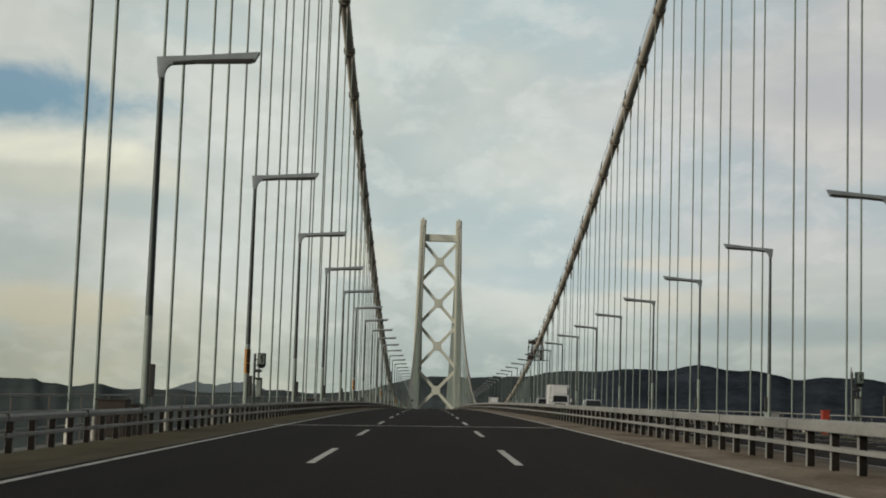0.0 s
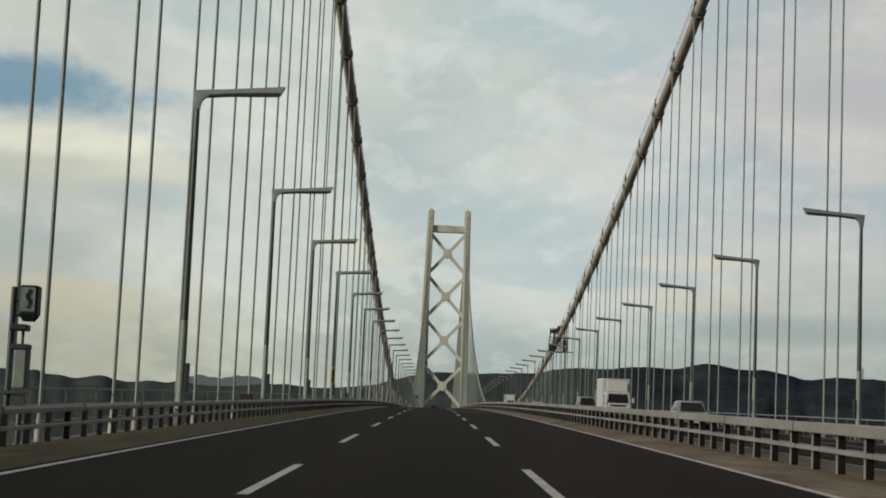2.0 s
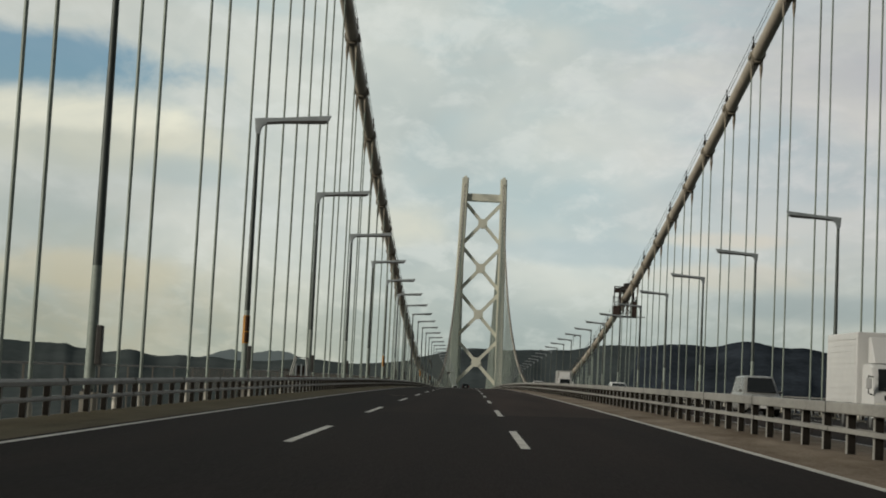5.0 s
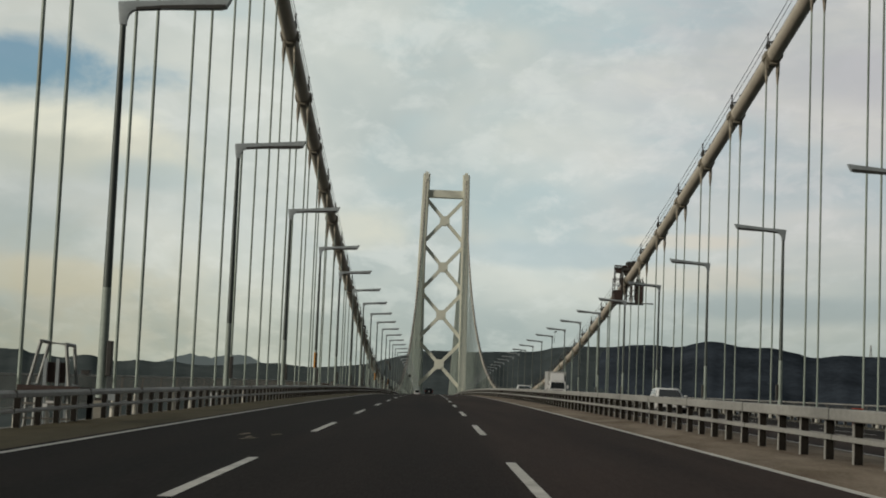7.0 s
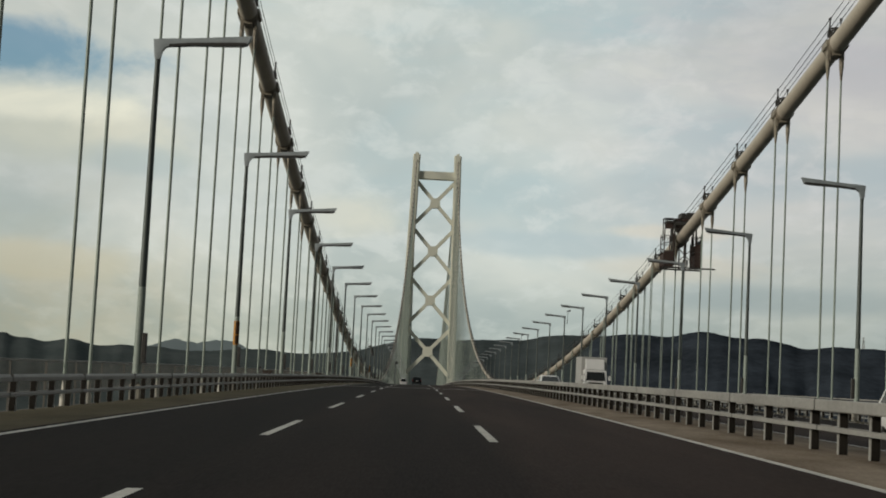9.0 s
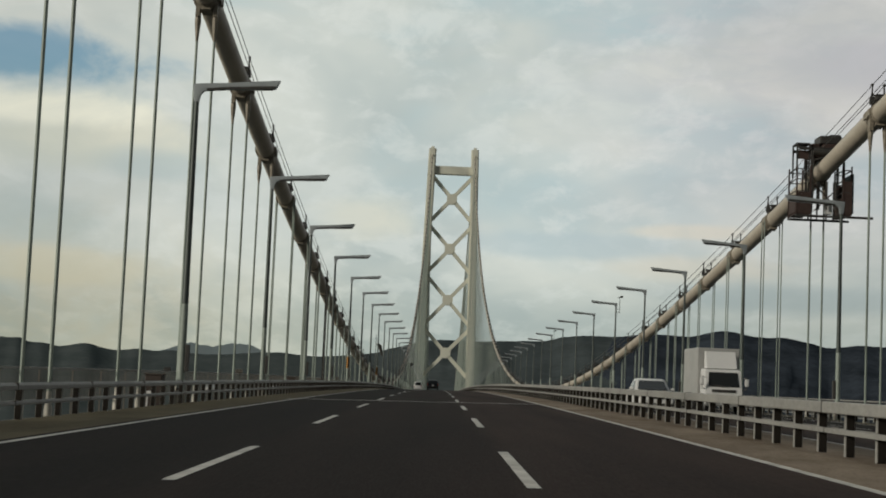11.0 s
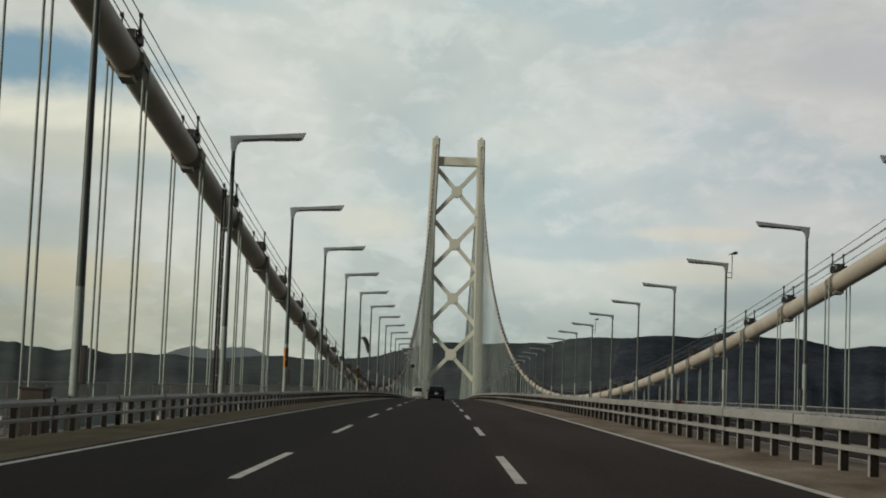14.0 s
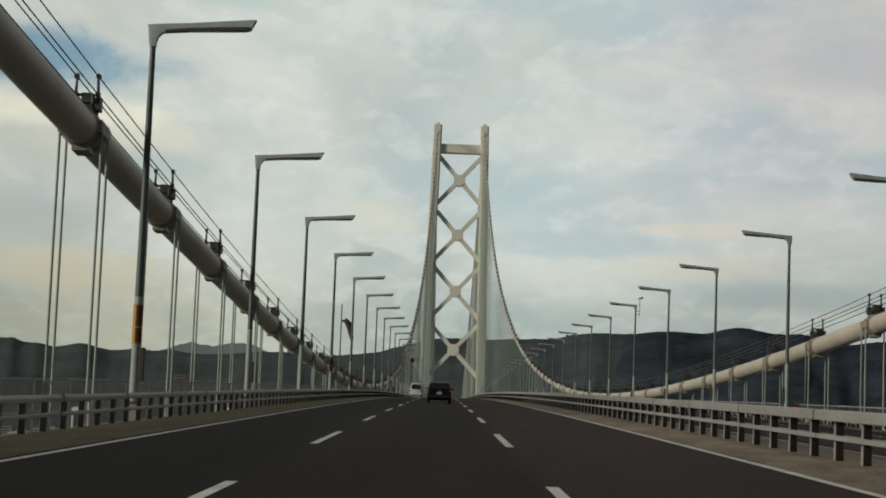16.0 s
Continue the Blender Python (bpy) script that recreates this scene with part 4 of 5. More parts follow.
def build_car(name, label, category, paint, L, W, belt, roof, hood, cab, m, nose=0.55, tail=0.9, group=""):
    """A car with its front towards +y, standing at its middle. cab: y of screen foot, screen top, rear-window top, rear-window foot."""
    t = thing(name, label, category, m, group)
    hw = W / 2
    f0, f1, r1, r0 = cab
    # lower body, lofted along its length: (y, half width, floor, top)
    st = ((-L / 2, hw * 0.86, 0.42, belt * 0.86), (-L / 2 + 0.08, hw * 0.94, 0.30, belt * 0.95), (-L / 2 + 0.35, hw, 0.24, belt * tail / 0.9), (r0 + 0.1, hw, 0.2, belt), (0, hw, 0.2, belt),
          (f0, hw, 0.2, hood + 0.02), (L / 2 - 0.55, hw * 0.98, 0.22, hood * 0.95), (L / 2 - 0.15, hw * 0.93, 0.28, hood * 0.82), (L / 2, hw * 0.84, 0.36, nose))
    bm = bmesh.new()
    rings = []
    for y, w, z0, z1 in st:
        rings.append([(-w * 0.9, y, z0), (w * 0.9, y, z0), (w, y, z0 + 0.1), (w * 1.0, y, z0 + (z1 - z0) * 0.6), (w * 0.97, y, z1 - 0.06), (w * 0.9, y, z1),
                      (-w * 0.9, y, z1), (-w * 0.97, y, z1 - 0.06), (-w * 1.0, y, z0 + (z1 - z0) * 0.6), (-w, y, z0 + 0.1)])
    ring_loft(bm, rings)
    body = part("body", bm, paint, t, smooth=True)
    # cabin
    tw, bw = hw * 0.76, hw * 0.93
    bm = bmesh.new()
    lv = []
    for z, w, ya, yb in ((belt - 0.04, bw, f0, r0), (belt + (roof - 0.09 - belt) * 0.5, (bw + tw) / 2 + 0.005, (f0 + f1) / 2 - 0.01, (r0 + r1) / 2 + 0.01), (roof - 0.09, tw + 0.02, f1 + 0.05, r1 - 0.04), (roof - 0.02, tw * 0.9, f1 - 0.1, r1 + 0.12), (roof, tw * 0.7, f1 - 0.3, r1 + 0.3)):
        c = 0.1
        lv.append([(-w, yb + c, z), (-w + c, yb, z), (w - c, yb, z), (w, yb + c, z), (w, ya - c, z), (w - c, ya, z), (-w + c, ya, z), (-w, ya - c, z)])
    ring_loft(bm, lv)
    cabin = part("cabin", bm, paint, t, smooth=True)
    zb, zt = belt + 0.03, roof - 0.10

    def at(z, front):
        u = (z - belt) / (roof - 0.09 - belt)
        return (f0 + (f1 + 0.05 - f0) * u) if front else (r0 + (r1 - 0.04 - r0) * u)

    def wx(z):
        return bw + (tw + 0.02 - bw) * (z - belt) / (roof - 0.09 - belt)

    for front, nm in ((True, "windscreen"), (False, "rear_window")):
        bm = bmesh.new()
        g = 0.022 if front else -0.022
        p = [(-wx(zb) + 0.12, at(zb, front) + g, zb), (wx(zb) - 0.12, at(zb, front) + g, zb), (wx(zt) - 0.12, at(zt, front) + g, zt), (-wx(zt) + 0.12, at(zt, front) + g, zt)]
        quad_panel(bm, *(p if not front else (p[1], p[0], p[3], p[2])), 0.012)
        part(nm, bm, M_GLASS, cabin, "dark window glass")
    for s in (-1, 1):
        ys = ((f0 - 0.42, at(zt, True) - 0.2, 0.12, 0.12), (-0.02, 0.0, at(zt, False) + 0.2, r0 + 0.35))
        for a, b, c, d in ys:
            bm = bmesh.new()
            p = [(s * (wx(zb) + 0.004), a, zb), (s * (wx(zb) + 0.004), d, zb), (s * (wx(zt) + 0.004), c, zt), (s * (wx(zt) + 0.004), b, zt)]
            quad_panel(bm, *(p if s > 0 else p[::-1]), 0.012)
            part("side_window", bm, M_GLASS, cabin, "dark window glass")
        bm = bmesh.new()
        cbox(bm, (s * (hw + 0.06), f0 - 0.35, belt + 0.06), (0.17, 0.1, 0.13))
        part("mirror", bm, paint, t, bevel=0.03)
        # lamps
        bm = bmesh.new()
        cbox(bm, (s * hw * 0.86, -L / 2 + 0.1, belt * 0.80), (0.2, 0.16, 0.3))
        part("tail_lamp", bm, M_TAIL, body, "red tail lamp", bevel=0.03)
        bm = bmesh.new()
        cbox(bm, (s * hw * 0.7, L / 2 - 0.12, hood * 0.72), (0.32, 0.18, 0.15))
        part("head_lamp", bm, M_HEADL, body, "clear head lamp", bevel=0.03)
        for y in (L / 2 - 0.8, -L / 2 + 0.75):
            wheel(t, s * (hw - 0.11), y, 0.31, 0.2, s)
    bm = bmesh.new()
    cbox(bm, (0, -L / 2 - 0.01, 0.46), (W * 0.9, 0.14, 0.2))
    part("rear_bumper", bm, M_TYRE if paint is M_NAVY else paint, t, bevel=0.04)
    bm = bmesh.new()
    cbox(bm, (0, L / 2 - 0.01, 0.42), (W * 0.86, 0.14, 0.2))
    part("front_bumper", bm, paint, t, bevel=0.04)
    for y in (-L / 2 - 0.02, L / 2 + 0.07):
        bm = bmesh.new()
        cbox(bm, (0, y - (0.0 if y > 0 else 0.02), belt * 0.74 if y < 0 else 0.42), (0.33, 0.02, 0.165))
        part("number_plate", bm, M_WHITE, body, "white number plate", bevel=0.004)
    bm = bmesh.new()
    cbox(bm, (0, L / 2 + 0.0, hood * 0.66), (0.7, 0.06, 0.1))
    part("grille", bm, M_DARK, body)
    bm = bmesh.new()
    cbox(bm, (0, -L / 2 - 0.015, belt * 0.93), (0.14, 0.03, 0.06))
    part("badge", bm, M_RIM, body, bevel=0.01)
    return t


def on_road(x, y, turn=0):
    slope = math.degrees(math.atan(-2 * K_ROAD * y))
    return pose(x, y, surf(x, y) + 0.005, 0, 0, turn) @ pose(0, 0, 0, slope if turn == 0 else -slope, 0, 0)


build_car("station_wagon", "dark navy station wagon driving in the middle lane, seen from behind", "car", M_NAVY, 4.3, 1.64, 0.92, 1.43, 0.9, (0.85, 0.2, -1.75, -2.08), on_road(-6.7, -125.0))
build_car("minivan", "silver minivan in the oncoming middle lane", "car", M_SILVER, 4.2, 1.68, 1.02, 1.78, 0.98, (1.45, 0.75, -1.8, -2.05), on_road(7.04, -438.0, 180), group="oncoming cars")
build_car("saloon_car", "white saloon car in the oncoming fast lane", "car", M_WHITE, 4.5, 1.72, 0.9, 1.42, 0.86, (0.95, 0.1, -1.0, -1.7), on_road(3.5, -288.0, 180), group="oncoming cars")
build_car("estate_car", "white estate car in the oncoming middle lane", "car", M_WHITE, 4.4, 1.66, 0.88, 1.38, 0.84, (0.95, 0.2, -1.7, -2.05), on_road(7.04, -369.0, 180), group="oncoming cars")
build_car("hatchback", "silver hatchback in the oncoming middle lane", "car", M_SILVER, 4.0, 1.68, 0.92, 1.48, 0.9, (0.95, 0.25, -1.4, -1.9), on_road(7.04, -498.5, 180), group="oncoming cars")
build_car("delivery_van", "small white delivery van ahead in the slow lane", "van", M_WHITE, 4.2, 1.7, 1.05, 1.85, 1.0, (1.6, 1.0, -1.98, -2.05), on_road(-10.0, -19.0))


def build_truck(m, name="box_truck", label="white light truck with a pale grey cargo box", boxed=None):
    """A light box truck, front towards +y, origin under its front bumper."""
    boxed = boxed or M_BOXBODY
    t = thing(name, label, "truck", m)
    # cab: rings in the side outline, lofted across
    prof = ((0.0, 0.45), (0.02, 0.95), (-0.06, 1.25), (-0.42, 2.02), (-0.62, 2.1), (-1.55, 2.12), (-1.62, 2.02), (-1.62, 0.5), (-0.95, 0.5), (-0.9, 0.8), (-0.3, 0.8), (-0.25, 0.45))
    bm = bmesh.new()
    ring_loft(bm, [[(x, y * k, 0.45 + (z - 0.45) * kz) for y, z in prof] for x, k, kz in ((-0.92, 0.97, 0.97), (-0.86, 1.0, 1.0), (0.86, 1.0, 1.0), (0.92, 0.97, 0.97))])
    cab = part("cab", bm, M_WHITE, t)
    bm = bmesh.new()
    quad_panel(bm, (0.78, -0.05, 1.28), (-0.78, -0.05, 1.28), (-0.72, -0.37, 1.95), (0.72, -0.37, 1.95), 0.02)
    part("windscreen", bm, M_GLASS, cab, "dark windscreen")
    for s in (-1, 1):
        bm = bmesh.new()
        p = [(s * 0.915, -0.3, 1.3), (s * 0.915, -1.25, 1.3), (s * 0.905, -1.25, 1.92), (s * 0.905, -0.55, 1.92)]
        quad_panel(bm, *(p if s > 0 else p[::-1]), 0.015)
        part("side_window", bm, M_GLASS, cab, "dark side window")
        bm = bmesh.new()
        cbox(bm, (s * 0.68, 0.02, 0.82), (0.34, 0.08, 0.18))
        part("head_lamp", bm, M_HEADL, cab, "clear head lamp", bevel=0.03)
        bm = bmesh.new()
        beam(bm, (s * 0.9, -0.2, 1.7), (s * 1.12, 0.06, 1.72), 0.03, 0.03)
        beam(bm, (s * 0.9, -0.15, 1.15), (s * 1.12, 0.06, 1.2), 0.03, 0.03)
        beam(bm, (s * 1.12, 0.06, 1.2), (s * 1.12, 0.06, 1.75), 0.03, 0.03)
        mi = part("mirror_arm", bm, M_DARK, cab)
        bm = bmesh.new()
        cbox(bm, (s * 1.13, 0.08, 1.5), (0.2, 0.08, 0.34))
        part("mirror", bm, M_WHITE, mi, "white door mirror", bevel=0.03)
        wheel(t, s * 0.78, -0.6, 0.36, 0.2, s)
        wheel(t, s * 0.78, -4.1, 0.36, 0.3, s)
    bm = bmesh.new()
    cbox(bm, (0, 0.03, 0.5), (1.84, 0.16, 0.26))
    part("bumper", bm, M_BOXBODY, cab, bevel=0.04)
    bm = bmesh.new()
    cbox(bm, (0, 0.0, 1.08), (1.2, 0.05, 0.14))
    part("grille", bm, M_DARK, cab)
    bm = bmesh.new()
    for s in (-1, 1):
        beam(bm, (s * 0.1, 0.0, 1.29), (s * 0.1 + 0.5, -0.06, 1.36), 0.02, 0.02)
    part("wiper", bm, M_DARK, cab)
    bm = bmesh.new()
    ring_loft(bm, [[(x, -0.62, 2.13), (x, -0.7, 2.25), (x, -1.25, 2.95), (x, -1.45, 2.95), (x, -1.45, 2.13)] for x in (-0.78, 0.78)])
    part("wind_deflector", bm, M_WHITE, t, "white roof wind deflector", bevel=0.03)
    bm = bmesh.new()
    box(bm, -1.08, -6.0, 0.85, 1.08, -1.72, 3.12)
    bx = part("cargo_box", bm, boxed, t, "ribbed cargo box", bevel=0.03)
    for i in range(11):
        z = 1.0 + i * 0.195
        for s in (-1, 1):
            bm = bmesh.new()
            cbox(bm, (s * 1.085, -3.86, z), (0.02, 4.1, 0.1))
            part("side_rib", bm, boxed, bx)
    bm = bmesh.new()
    box(bm, -0.42, -5.9, 0.55, 0.42, -1.3, 0.8)
    part("chassis", bm, M_DARK, t)
    bm = bmesh.new()
    cbox(bm, (0, 0.115, 0.52), (0.36, 0.02, 0.18))
    part("number_plate", bm, M_WHITE, cab, "white number plate")
    return t


build_truck(on_road(7.28, -285.5, 180) @ Matrix.Diagonal((0.93, 1.0, 1.0, 1.0)))
build_truck(on_road(7.15, -463.0, 180) @ Matrix.Diagonal((0.98, 1.0, 1.0, 1.0)), "lorry", "white lorry with a tall white cargo box in the oncoming lane", M_WHITE)


# ---------------------------------------------------------------- roadside things
def lamp_y(i):
    return LAMP_0 + 28.4 * i


def tape_on_lamp(i):
    y = lamp_y(i)
    z = road_z(y)
    t = thing("warning_band", "orange and black warning band wrapped round a lamp post", "warning band", pose(-LAMP_X, y, z + 1.98), group="warning bands")
    bm = bmesh.new()
    tube(bm, [(0, 0, 0.04), (0, 0, 1.24)], 0.148, 20)
    part("band", bm, M_YELLOW, t, smooth=True)
    # dark printed fields on the side of the carriageway
    for z0, z1 in ((0.08, 0.52), (0.57, 1.21)):
        bm = bmesh.new()
        arc = [radians(-105 + 15 * k) for k in range(10)]
        ring_loft(bm, [[(r * math.cos(q), r * math.sin(q), h) for r, h in ((0.143, z0), (0.151, z0), (0.151, z1), (0.143, z1))] for q in arc])
        part("dark_mark", bm, M_BANDMARK, t, "dark brown printed field")


for i in (1, 5, 9, 14, 17):
    tape_on_lamp(i)


def equipment_cabinet(x, y, w, d, h, label, material=None):
    z = surf(x, y) - 0.45
    t = thing("equipment_cabinet", label, "cabinet", pose(x, y, z), group="service cabinets")
    bm = bmesh.new()
    cbox(bm, (0, 0, 0.25 + h / 2), (w, d, h))
    body = part("body", bm, material or M_BROWN, t, bevel=0.02)
    bm = bmesh.new()
    cbox(bm, (0, 0, 0.27 + h), (w + 0.08, d + 0.08, 0.05))
    part("lid", bm, material or M_BROWN, t)
    for sx in (-1, 1):
        for sy in (-1, 1):
            bm = bmesh.new()
            cbox(bm, (sx * (w / 2 - 0.05), sy * (d / 2 - 0.05), 0.125), (0.07, 0.07, 0.25))
            part("foot", bm, M_DARK, t)
    bm = bmesh.new()
    cbox(bm, (0, -d / 2 - 0.012, 0.25 + h * 0.5), (0.03, 0.03, 0.14))
    part("handle", bm, M_DARK, body)


for i, w in ((0, 0.9), (3, 0.6), (10, 0.6), (12, 0.6)):
    equipment_cabinet(-16.6, lamp_y(i) - 0.4, w, 0.8, 1.15, "brown steel equipment cabinet behind a lamp post")
equipment_cabinet(-16.5, lamp_y(0) + 1.6, 0.7, 1.6, 1.0, "brown steel equipment cabinet behind a lamp post")


def speed_sign(x, y):
    """A signal box on a pole with a camera below and a grey cabinet."""
    z = road_z(y)
    t = thing("signal_post", "grey post with a dark green signal box, camera and grey cabinet", "signal post", pose(x, y, z - 0.51) @ Matrix.Diagonal((0.9, 0.9, 0.9, 1.0)), group="signal posts")
    bm = bmesh.new()
    tube(bm, [(-0.28, 0, -0.15), (-0.28, 0, 4.05)], 0.075, 12)
    part("pole", bm, M_LAMP, t, smooth=True)
    bm = bmesh.new()
    cbox(bm, (0.13, -0.05, 3.72), (0.46, 0.42, 0.74))
    sg = part("signal_box", bm, M_GREEN, t, "dark green signal box", bevel=0.05)
    bm = bmesh.new()
    cbox(bm, (0.13, -0.27, 3.74), (0.35, 0.03, 0.58))
    part("panel", bm, M_PANEL, sg, "grey-green front panel")
    bm = bmesh.new()
    beam(bm, (0.20, -0.29, 3.98), (0.10, -0.29, 3.80), 0.02, 0.09)
    beam(bm, (0.10, -0.29, 3.82), (0.21, -0.29, 3.66), 0.02, 0.09)
    beam(bm, (0.21, -0.29, 3.68), (0.14, -0.29, 3.52), 0.02, 0.07)
    part("dark_mark", bm, M_GREEN, sg)
    bm = bmesh.new()
    ring_loft(bm, [[(0.13 + a * k, -0.05 + b * k, z1) for a, b in ((-0.2, -0.2), (0.2, -0.2), (0.2, 0.2), (-0.2, 0.2))] for z1, k in ((3.36, 1.0), (3.22, 0.6))])
    part("hood", bm, M_GREEN, sg)
    bm = bmesh.new()
    beam(bm, (-0.3, 0, 3.35), (0.12, 0, 3.35), 0.05, 0.05)
    beam(bm, (-0.3, 0, 3.7), (0.12, 0, 3.7), 0.05, 0.05)
    part("bracket", bm, M_DARK, t)
    bm = bmesh.new()
    cbox(bm, (-0.06, -0.1, 3.06), (0.44, 0.4, 0.16))
    part("camera_housing", bm, M_DARK, t, "dark camera housing", bevel=0.04)
    bm = bmesh.new()
    tube(bm, [(0.0, 0, 2.55), (0.0, 0, 3.0)], 0.04, 8)
    part("conduit", bm, M_LAMP, t)
    bm = bmesh.new()
    cbox(bm, (0.02, -0.05, 2.1), (0.3, 0.34, 1.0))
    cb = part("cabinet", bm, M_LAMPBASE, t, "grey control cabinet", bevel=0.03)
    bm = bmesh.new()
    cbox(bm, (0.0, -0.05, 2.6), (0.4, 0.42, 0.13))
    part("cabinet_roof", bm, M_DARK, cb, "dark cabinet roof", bevel=0.02)
    bm = bmesh.new()
    cbox(bm, (0.175, -0.05, 2.08), (0.05, 0.3, 0.9))
    part("side_cover", bm, M_DARK, cb)
    bm = bmesh.new()
    cbox(bm, (-0.1, -0.05, 1.5), (0.6, 0.4, 0.08))
    cbox(bm, (0.0, -0.05, 1.32), (0.3, 0.3, 0.28))
    tube(bm, [(0.05, -0.05, -0.15), (0.05, -0.05, 1.2)], 0.07, 8)
    part("stand", bm, M_LAMP, t)


speed_sign(-15.72, -551.0)
speed_sign(15.5, -551.5)


def stair_head():
    """The railed top of a stair down to the truss, on the walkway."""
    y, x = -421.4, -15.5
    z = surf(x, y) - 0.45
    t = thing("stair_head", "weathered steel hooped frame and railing over a walkway stair", "stair frame", pose(x, y, z))
    for yy in (-0.45, 0.45):
        bm = bmesh.new()
        tube(bm, [(-0.62, yy, 0), (-0.56, yy, 1.3), (-0.32, yy, 2.36), (0.3, yy, 2.3), (0.42, yy, 1.3), (0.44, yy, 0)], 0.05, 8)
        part("hoop", bm, M_TRUSS, t, smooth=True)
    for x1, z1 in ((-0.32, 2.36), (0.3, 2.3), (-0.56, 1.3), (0.42, 1.3)):
        bm = bmesh.new()
        tube(bm, [(x1, -0.45, z1), (x1, 0.45, z1)], 0.045, 8)
        part("ridge_bar", bm, M_TRUSS, t)
    bm = bmesh.new()
    cbox(bm, (-0.05, 0.2, 1.62), (0.62, 0.04, 0.5))
    part("back_panel", bm, M_RUST, t, "dark brown back panel")
    for xx in (-0.3, 0.0, 0.25):
        bm = bmesh.new()
        cbox(bm, (xx, 0.1, 0.98), (0.08, 0.08, 1.96))
        part("stanchion", bm, M_LAMPHEAD, t)
    bm = bmesh.new()
    cbox(bm, (0.0, 0, 1.22), (1.5, 1.6, 0.14))
    part("landing", bm, M_RUST, t, "rust-stained landing plate")
    bm = bmesh.new()
    for zz in (0.5, 0.85):
        beam(bm, (-0.7, -0.75, zz), (0.7, -0.75, zz), 0.05, 0.05)
    part("side_bar", bm, M_GRATE, t)


stair_head()


def wind_sock():
    x, y = -17.6, -62.0
    z = surf(x, y) - 0.45
    t = thing("wind_sock", "dark limp wind sock hanging from a thin grey pole", "wind sock", pose(x, y, z))
    bm = bmesh.new()
    tube(bm, [(0, 0, 0), (0, 0, 10.4)], [0.09, 0.06], 10)
    part("pole", bm, M_LAMP, t, smooth=True)
    bm = bmesh.new()
    tube(bm, [(0.05, 0, 8.55), (0.45, 0, 8.62), (0.75, 0.1, 8.3), (1.0, 0.1, 7.5), (1.2, 0.1, 6.6)], [0.06, 0.28, 0.34, 0.28, 0.2], 12)
    part("sock", bm, M_DARK, t, "dark cloth sock", smooth=True)


wind_sock()


def cable_conduit():
    """A banded conduit up to the cable."""
    x, y = -16.75, -210.6
    z = surf(x, y) - 0.45
    t = thing("cable_conduit", "black banded cable conduit rising from the walkway to the main cable", "conduit", pose(x, y, z))
    h = cable_z(y) - z - 0.4
    bm = bmesh.new()
    tube(bm, [(0.04, 0, 0), (0.04, 0, h)], 0.065, 10)
    part("pole", bm, M_DARK, t, smooth=True)
    bm = bmesh.new()
    tube(bm, [(-0.08, 0, 0), (-0.08, 0, h)], 0.05, 8)
    part("cable_run", bm, M_TYRE, t, "black cable run", smooth=True)
    k = 0.6
    while k < h:
        bm = bmesh.new()
        cbox(bm, (0.06, -0.02, k), (0.1, 0.14, 0.05))
        part("clamp", bm, M_LAMPBASE, t)
        k += 1.38


cable_conduit()


def small_sign(x, y, up):
    t = thing("walkway_sign", "small grey sign plate on a thin post at the walkway railing", "sign", pose(x, y, surf(x, y) - 0.45), group="walkway signs")
    bm = bmesh.new()
    tube(bm, [(0, 0, 0), (0, 0, up + 0.62)], 0.03, 8)
    part("post", bm, M_LAMP, t)
    bm = bmesh.new()
    cbox(bm, (0, -0.04, up + 0.45), (0.45, 0.03, 0.26))
    pl = part("plate", bm, M_GRATE, t, "grey sign plate", bevel=0.008)
    for i in range(2):
        bm = bmesh.new()
        cbox(bm, (0, -0.06, up + 0.52 - i * 0.13), (0.34, 0.01, 0.04))
        part("dark_bar", bm, M_POST, pl)


small_sign(-18.3, -163.0, 1.25)
small_sign(-18.3, -262.0, 1.25)


def signal_ball():
    x, y = -15.5, 215.0
    z = surf(x, y) - 0.45
    t = thing("round_signal", "black round signal disc on a post beside the carriageway", "signal", pose(x, y, z))
    bm = bmesh.new()
    tube(bm, [(0, 0, 0), (0, 0, 11.6)], [0.12, 0.09], 8)
    part("post", bm, M_LAMP, t)
    bm = bmesh.new()
    tube(bm, [(0.3, -0.25, 11.4), (0.3, 0.1, 11.4)], 0.62, 20)
    part("disc", bm, M_TYRE, t, smooth=True)


signal_ball()


def wind_gauge(i):
    """An anemometer on the outer side of a lamp."""
    y = LAMP_0 + 28.4 * (i + 1)
    t = thing("wind_gauge", "small wind gauge on a bracket at a lamp top", "wind gauge", pose(LAMP_X, y, road_z(y) + 11.74), group="wind gauges")
    bm = bmesh.new()
    tube(bm, [(0.45, 0, -1.2), (0.45, 0, 0.75)], 0.035, 8)
    part("mast", bm, M_LAMP, t)
    for z in (-1.1, -0.7):
        bm = bmesh.new()
        beam(bm, (0.08, 0, z), (0.46, 0, z), 0.04, 0.05)
        part("bracket", bm, M_DARK, t)
    bm = bmesh.new()
    tube(bm, [(0.2, 0, 0.72), (0.45, 0, 0.8), (0.62, 0, 0.85), (0.85, 0, 0.88)], [0.03, 0.07, 0.13, 0.12], 10)
    part("vane", bm, M_DARK, t, smooth=True)


for i in (14, 18, 22):
    wind_gauge(i)


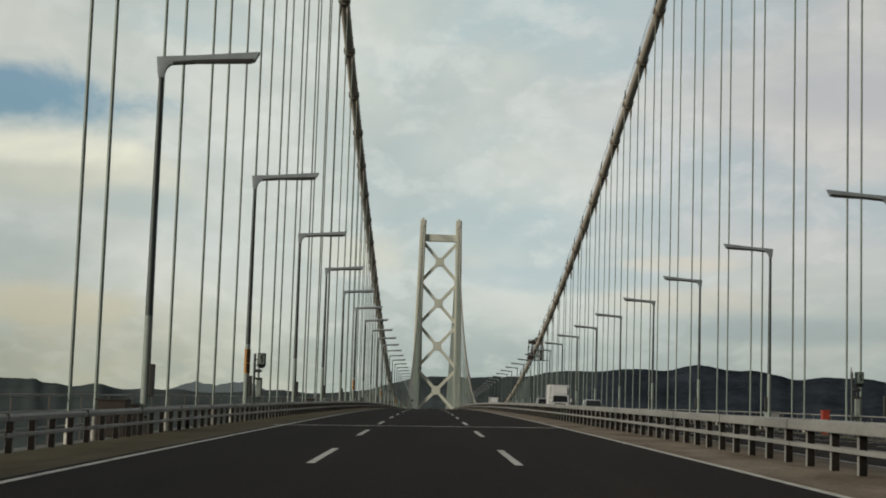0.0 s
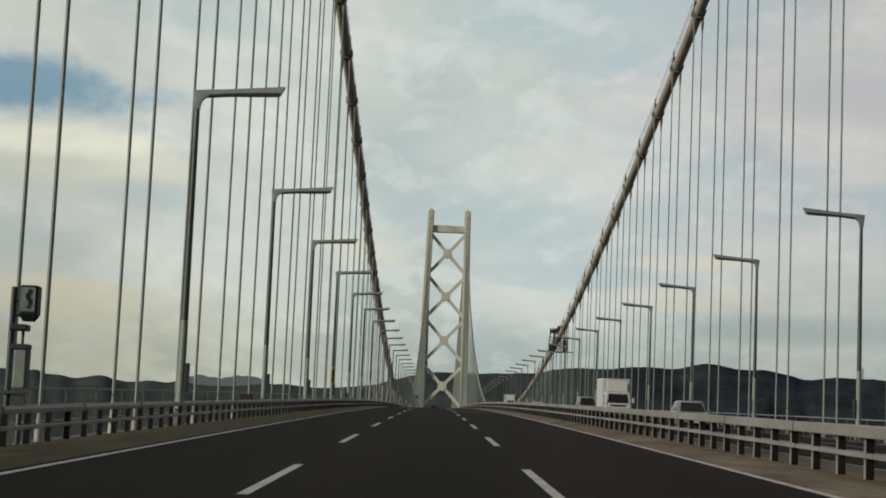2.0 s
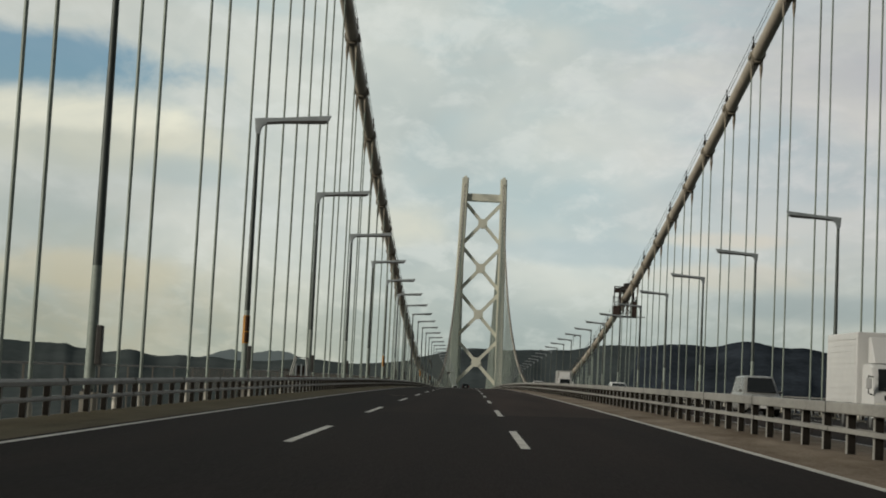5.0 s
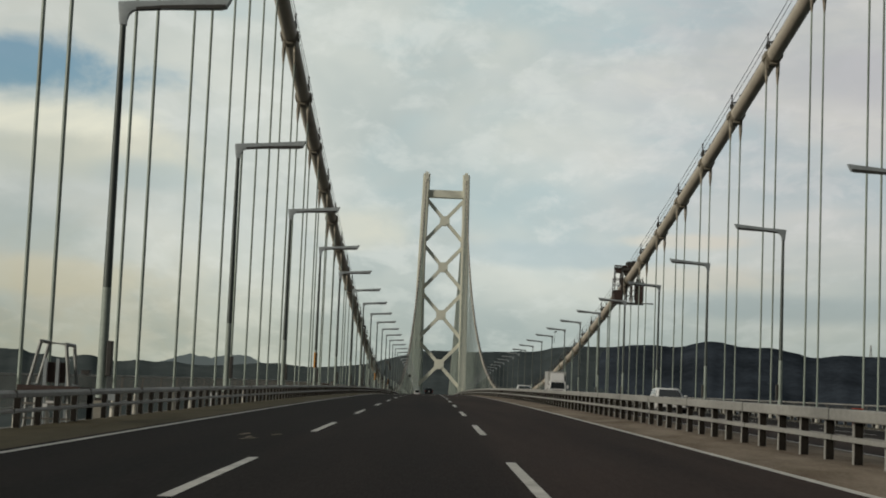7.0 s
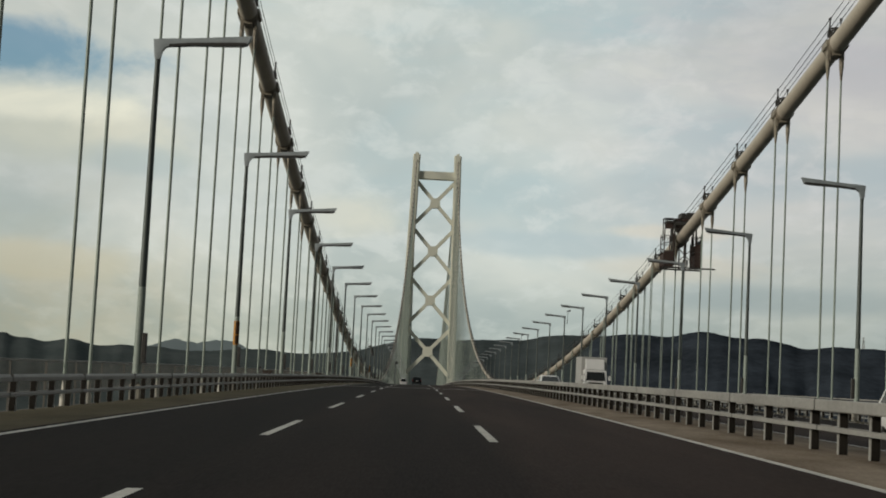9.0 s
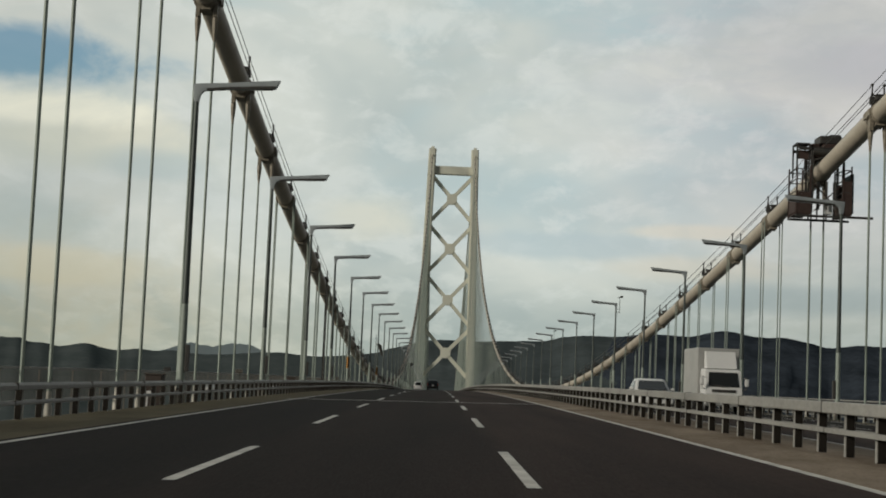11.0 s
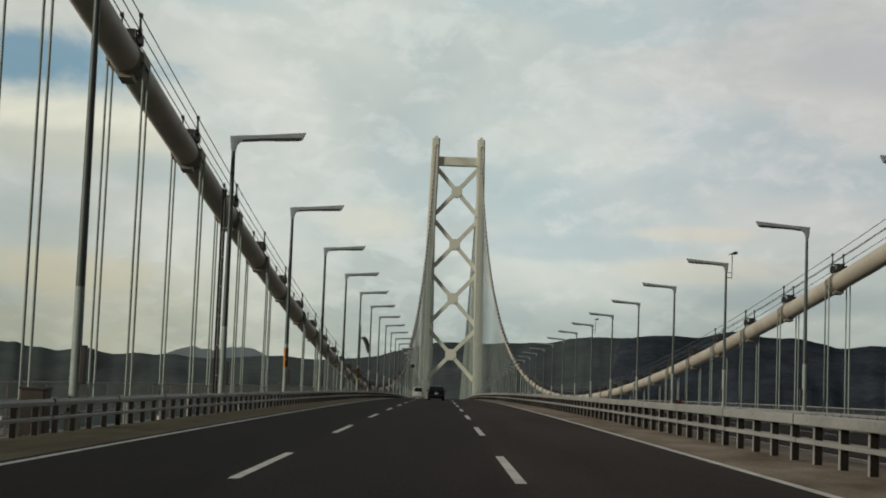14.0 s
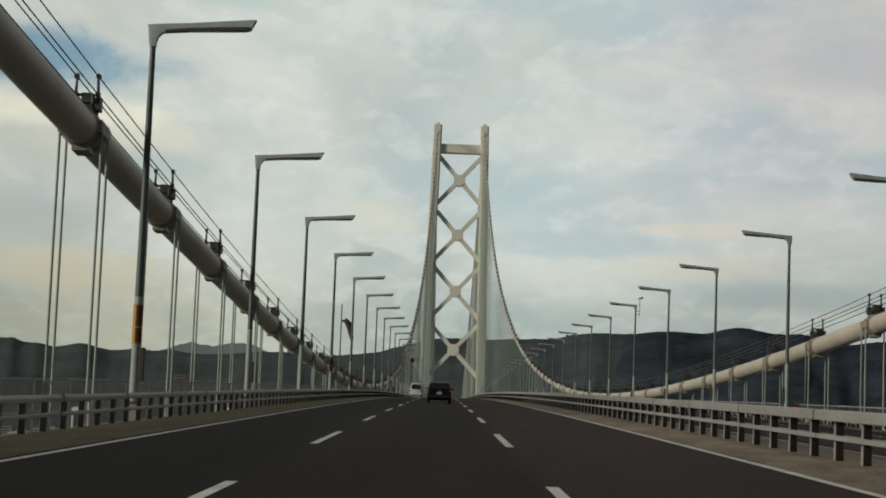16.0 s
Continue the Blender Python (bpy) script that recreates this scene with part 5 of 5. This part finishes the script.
M_RED = mat("red_box_paint", (0.42, 0.055, 0.03), 0.5, var=0.3, scale=3)
equipment_cabinet(16.15, -128.9, 0.75, 0.9, 1.3, "brown-grey steel equipment cabinet on the service walkway")
equipment_cabinet(16.8, -128.6, 0.42, 0.6, 1.25, "red steel equipment box on the service walkway", M_RED)
equipment_cabinet(16.5, -373.9, 0.42, 0.5, 1.05, "small red steel box on the service walkway", M_RED)
equipment_cabinet(16.4, -541.0, 0.4, 0.5, 1.5, "small red steel box on the service walkway", M_RED)
equipment_cabinet(16.3, -526.5, 0.9, 0.8, 1.3, "pale grey steel equipment cabinet on the service walkway", M_TRUSS)


def marker_post(x, y):
    """A short white marker with a bent top."""
    t = thing("marker_post", "short white marker post behind the guard rail", "marker post", pose(x, y, surf(x, y) - 0.45), group="marker posts")
    bm = bmesh.new()
    cbox(bm, (0, 0, 0.45), (0.05, 0.05, 0.9))
    part("post", bm, M_WHITE, t, bevel=0.006)
    bm = bmesh.new()
    cbox(bm, (0.14, 0, 0.86), (0.24, 0.04, 0.1))
    part("plate", bm, M_WHITE, t, bevel=0.006)


for y in (-197.2, -253.6, -310.2, -423.9):
    marker_post(-15.35, y)
for y in (-262.7, -265.0, -292.8, -389.2, -420.3):
    marker_post(-16.0, y)


def notice_plate(x, y):
    """A pale plate on two short legs on the walkway."""
    t = thing("notice_plate", "small pale grey plate on two short legs behind the guard rail", "plate", pose(x, y, surf(x, y) - 0.45), group="notice plates")
    bm = bmesh.new()
    cbox(bm, (0, 0, 0.92), (0.5, 0.03, 0.22))
    part("plate", bm, M_LAMPHEAD, t, bevel=0.008)
    for sx in (-0.18, 0.18):
        bm = bmesh.new()
        cbox(bm, (sx, 0.03, 0.48), (0.04, 0.03, 0.96))
        part("leg", bm, M_GRATE, t)


notice_plate(-16.05, -291.0)
notice_plate(-16.05, -411.5)


def junction_box(y):
    """A dark box fixed on the walkway's hand rail."""
    t = thing("junction_box", "small dark junction box on the walkway hand rail", "junction box", pose(-18.65, y, surf(18.65, y) + 1.13), group="junction boxes")
    bm = bmesh.new()
    cbox(bm, (0, 0, 0.07), (0.3, 0.3, 0.14))
    body = part("body", bm, M_DARK, t, bevel=0.015)
    bm = bmesh.new()
    cbox(bm, (0, 0, 0.15), (0.33, 0.33, 0.02))
    part("lid", bm, M_DARK, body)


for y in (-286.5, -400.0, -403.0):
    junction_box(y)


# ---------------------------------------------------------------- far shore
def shore_building(az, r, w, d, h, gable):
    a = radians(az)
    x, y = EYE.x + r * math.sin(a), EYE.y + r * math.cos(a)
    t = thing("shore_building", "small pale building on the coast", "building", pose(x, y, -97.0, 0, 0, -az), group="buildings on the coast")
    bm = bmesh.new()
    cbox(bm, (0, 0, h / 2), (w, d, h))
    wl = part("wall", bm, M_HOUSE, t)
    bm = bmesh.new()
    if gable:
        ring_loft(bm, [[(-w / 2 - 1, yy, h), (w / 2 + 1, yy, h), (0, yy, h + w * 0.22)] for yy in (-d / 2 - 1, d / 2 + 1)])
    else:
        cbox(bm, (0, 0, h + 0.5), (w + 1, d + 1, 1.0))
    part("roof", bm, M_ROOF, t)
    for i in range(max(1, int(h // 5))):
        bm = bmesh.new()
        cbox(bm, (0, -d / 2 - 0.1, 2.6 + i * 4.5), (w * 0.8, 0.3, 1.6))
        part("window_band", bm, M_GLASS, wl)


rs = random.Random(5)
for i in range(56):
    az = -17.5 + 14.5 * i / 55 + rs.uniform(-0.15, 0.15)
    shore_building(az, rs.uniform(3380, 3490), rs.uniform(12, 34), rs.uniform(10, 18), rs.choice((7, 9, 12, 16, 22)), rs.random() < 0.4)
for i in range(44):
    shore_building(-19 + 13.5 * i / 43 + rs.uniform(-0.15, 0.15), rs.uniform(1500, 3300), rs.uniform(7, 16), rs.uniform(7, 12), rs.choice((6, 7, 9)), rs.random() < 0.6)


def radio_mast(az):
    a = radians(az)
    r = 4640.0
    z = 4480 * math.tan(radians(crest(az))) - 12
    t = thing("radio_mast", "thin radio mast on the crest of the ridge", "radio mast", pose(EYE.x + r * math.sin(a), EYE.y + r * math.cos(a), z))
    bm = bmesh.new()
    for sx in (-1, 1):
        for sy in (-1, 1):
            tube(bm, [(sx * 3.0, sy * 3.0, 0), (sx * 1.0, sy * 1.0, 44)], [0.9, 0.6], 5)
    part("mast", bm, M_TRUSS, t)
    bm = bmesh.new()
    tube(bm, [(0, 0, 30), (0, 0, 34)], 3.0, 10)
    part("aerial_ring", bm, M_LAMPHEAD, t)


radio_mast(14.45)


# ---------------------------------------------------------------- paint scuffs on the lane
for x, y, ln, w, tilt in ((-10.1, -427.9, 0.5, 0.05, 6), (-9.76, -430.3, 0.42, 0.05, 16), (-9.84, -429.6, 0.4, 0.035, 2), (-9.45, -427.9, 0.36, 0.045, 10)):
    bm = bmesh.new()
    c, d = math.cos(radians(tilt)), math.sin(radians(tilt))
    bm.faces.new([bm.verts.new((x + a * ln * d - b * w * c, y + a * ln * c + b * w * d, surf(x, y) - 2 * K_ROAD * y * a * ln * c + 0.006)) for a, b in ((-1, -1), (-1, 1), (1, 1), (1, -1))])
    tagged(new("paint_scuff", mesh_of(bm, M_CONC)), "short white scuff on the worn asphalt", "road marking", "paint scuffs", "structure")
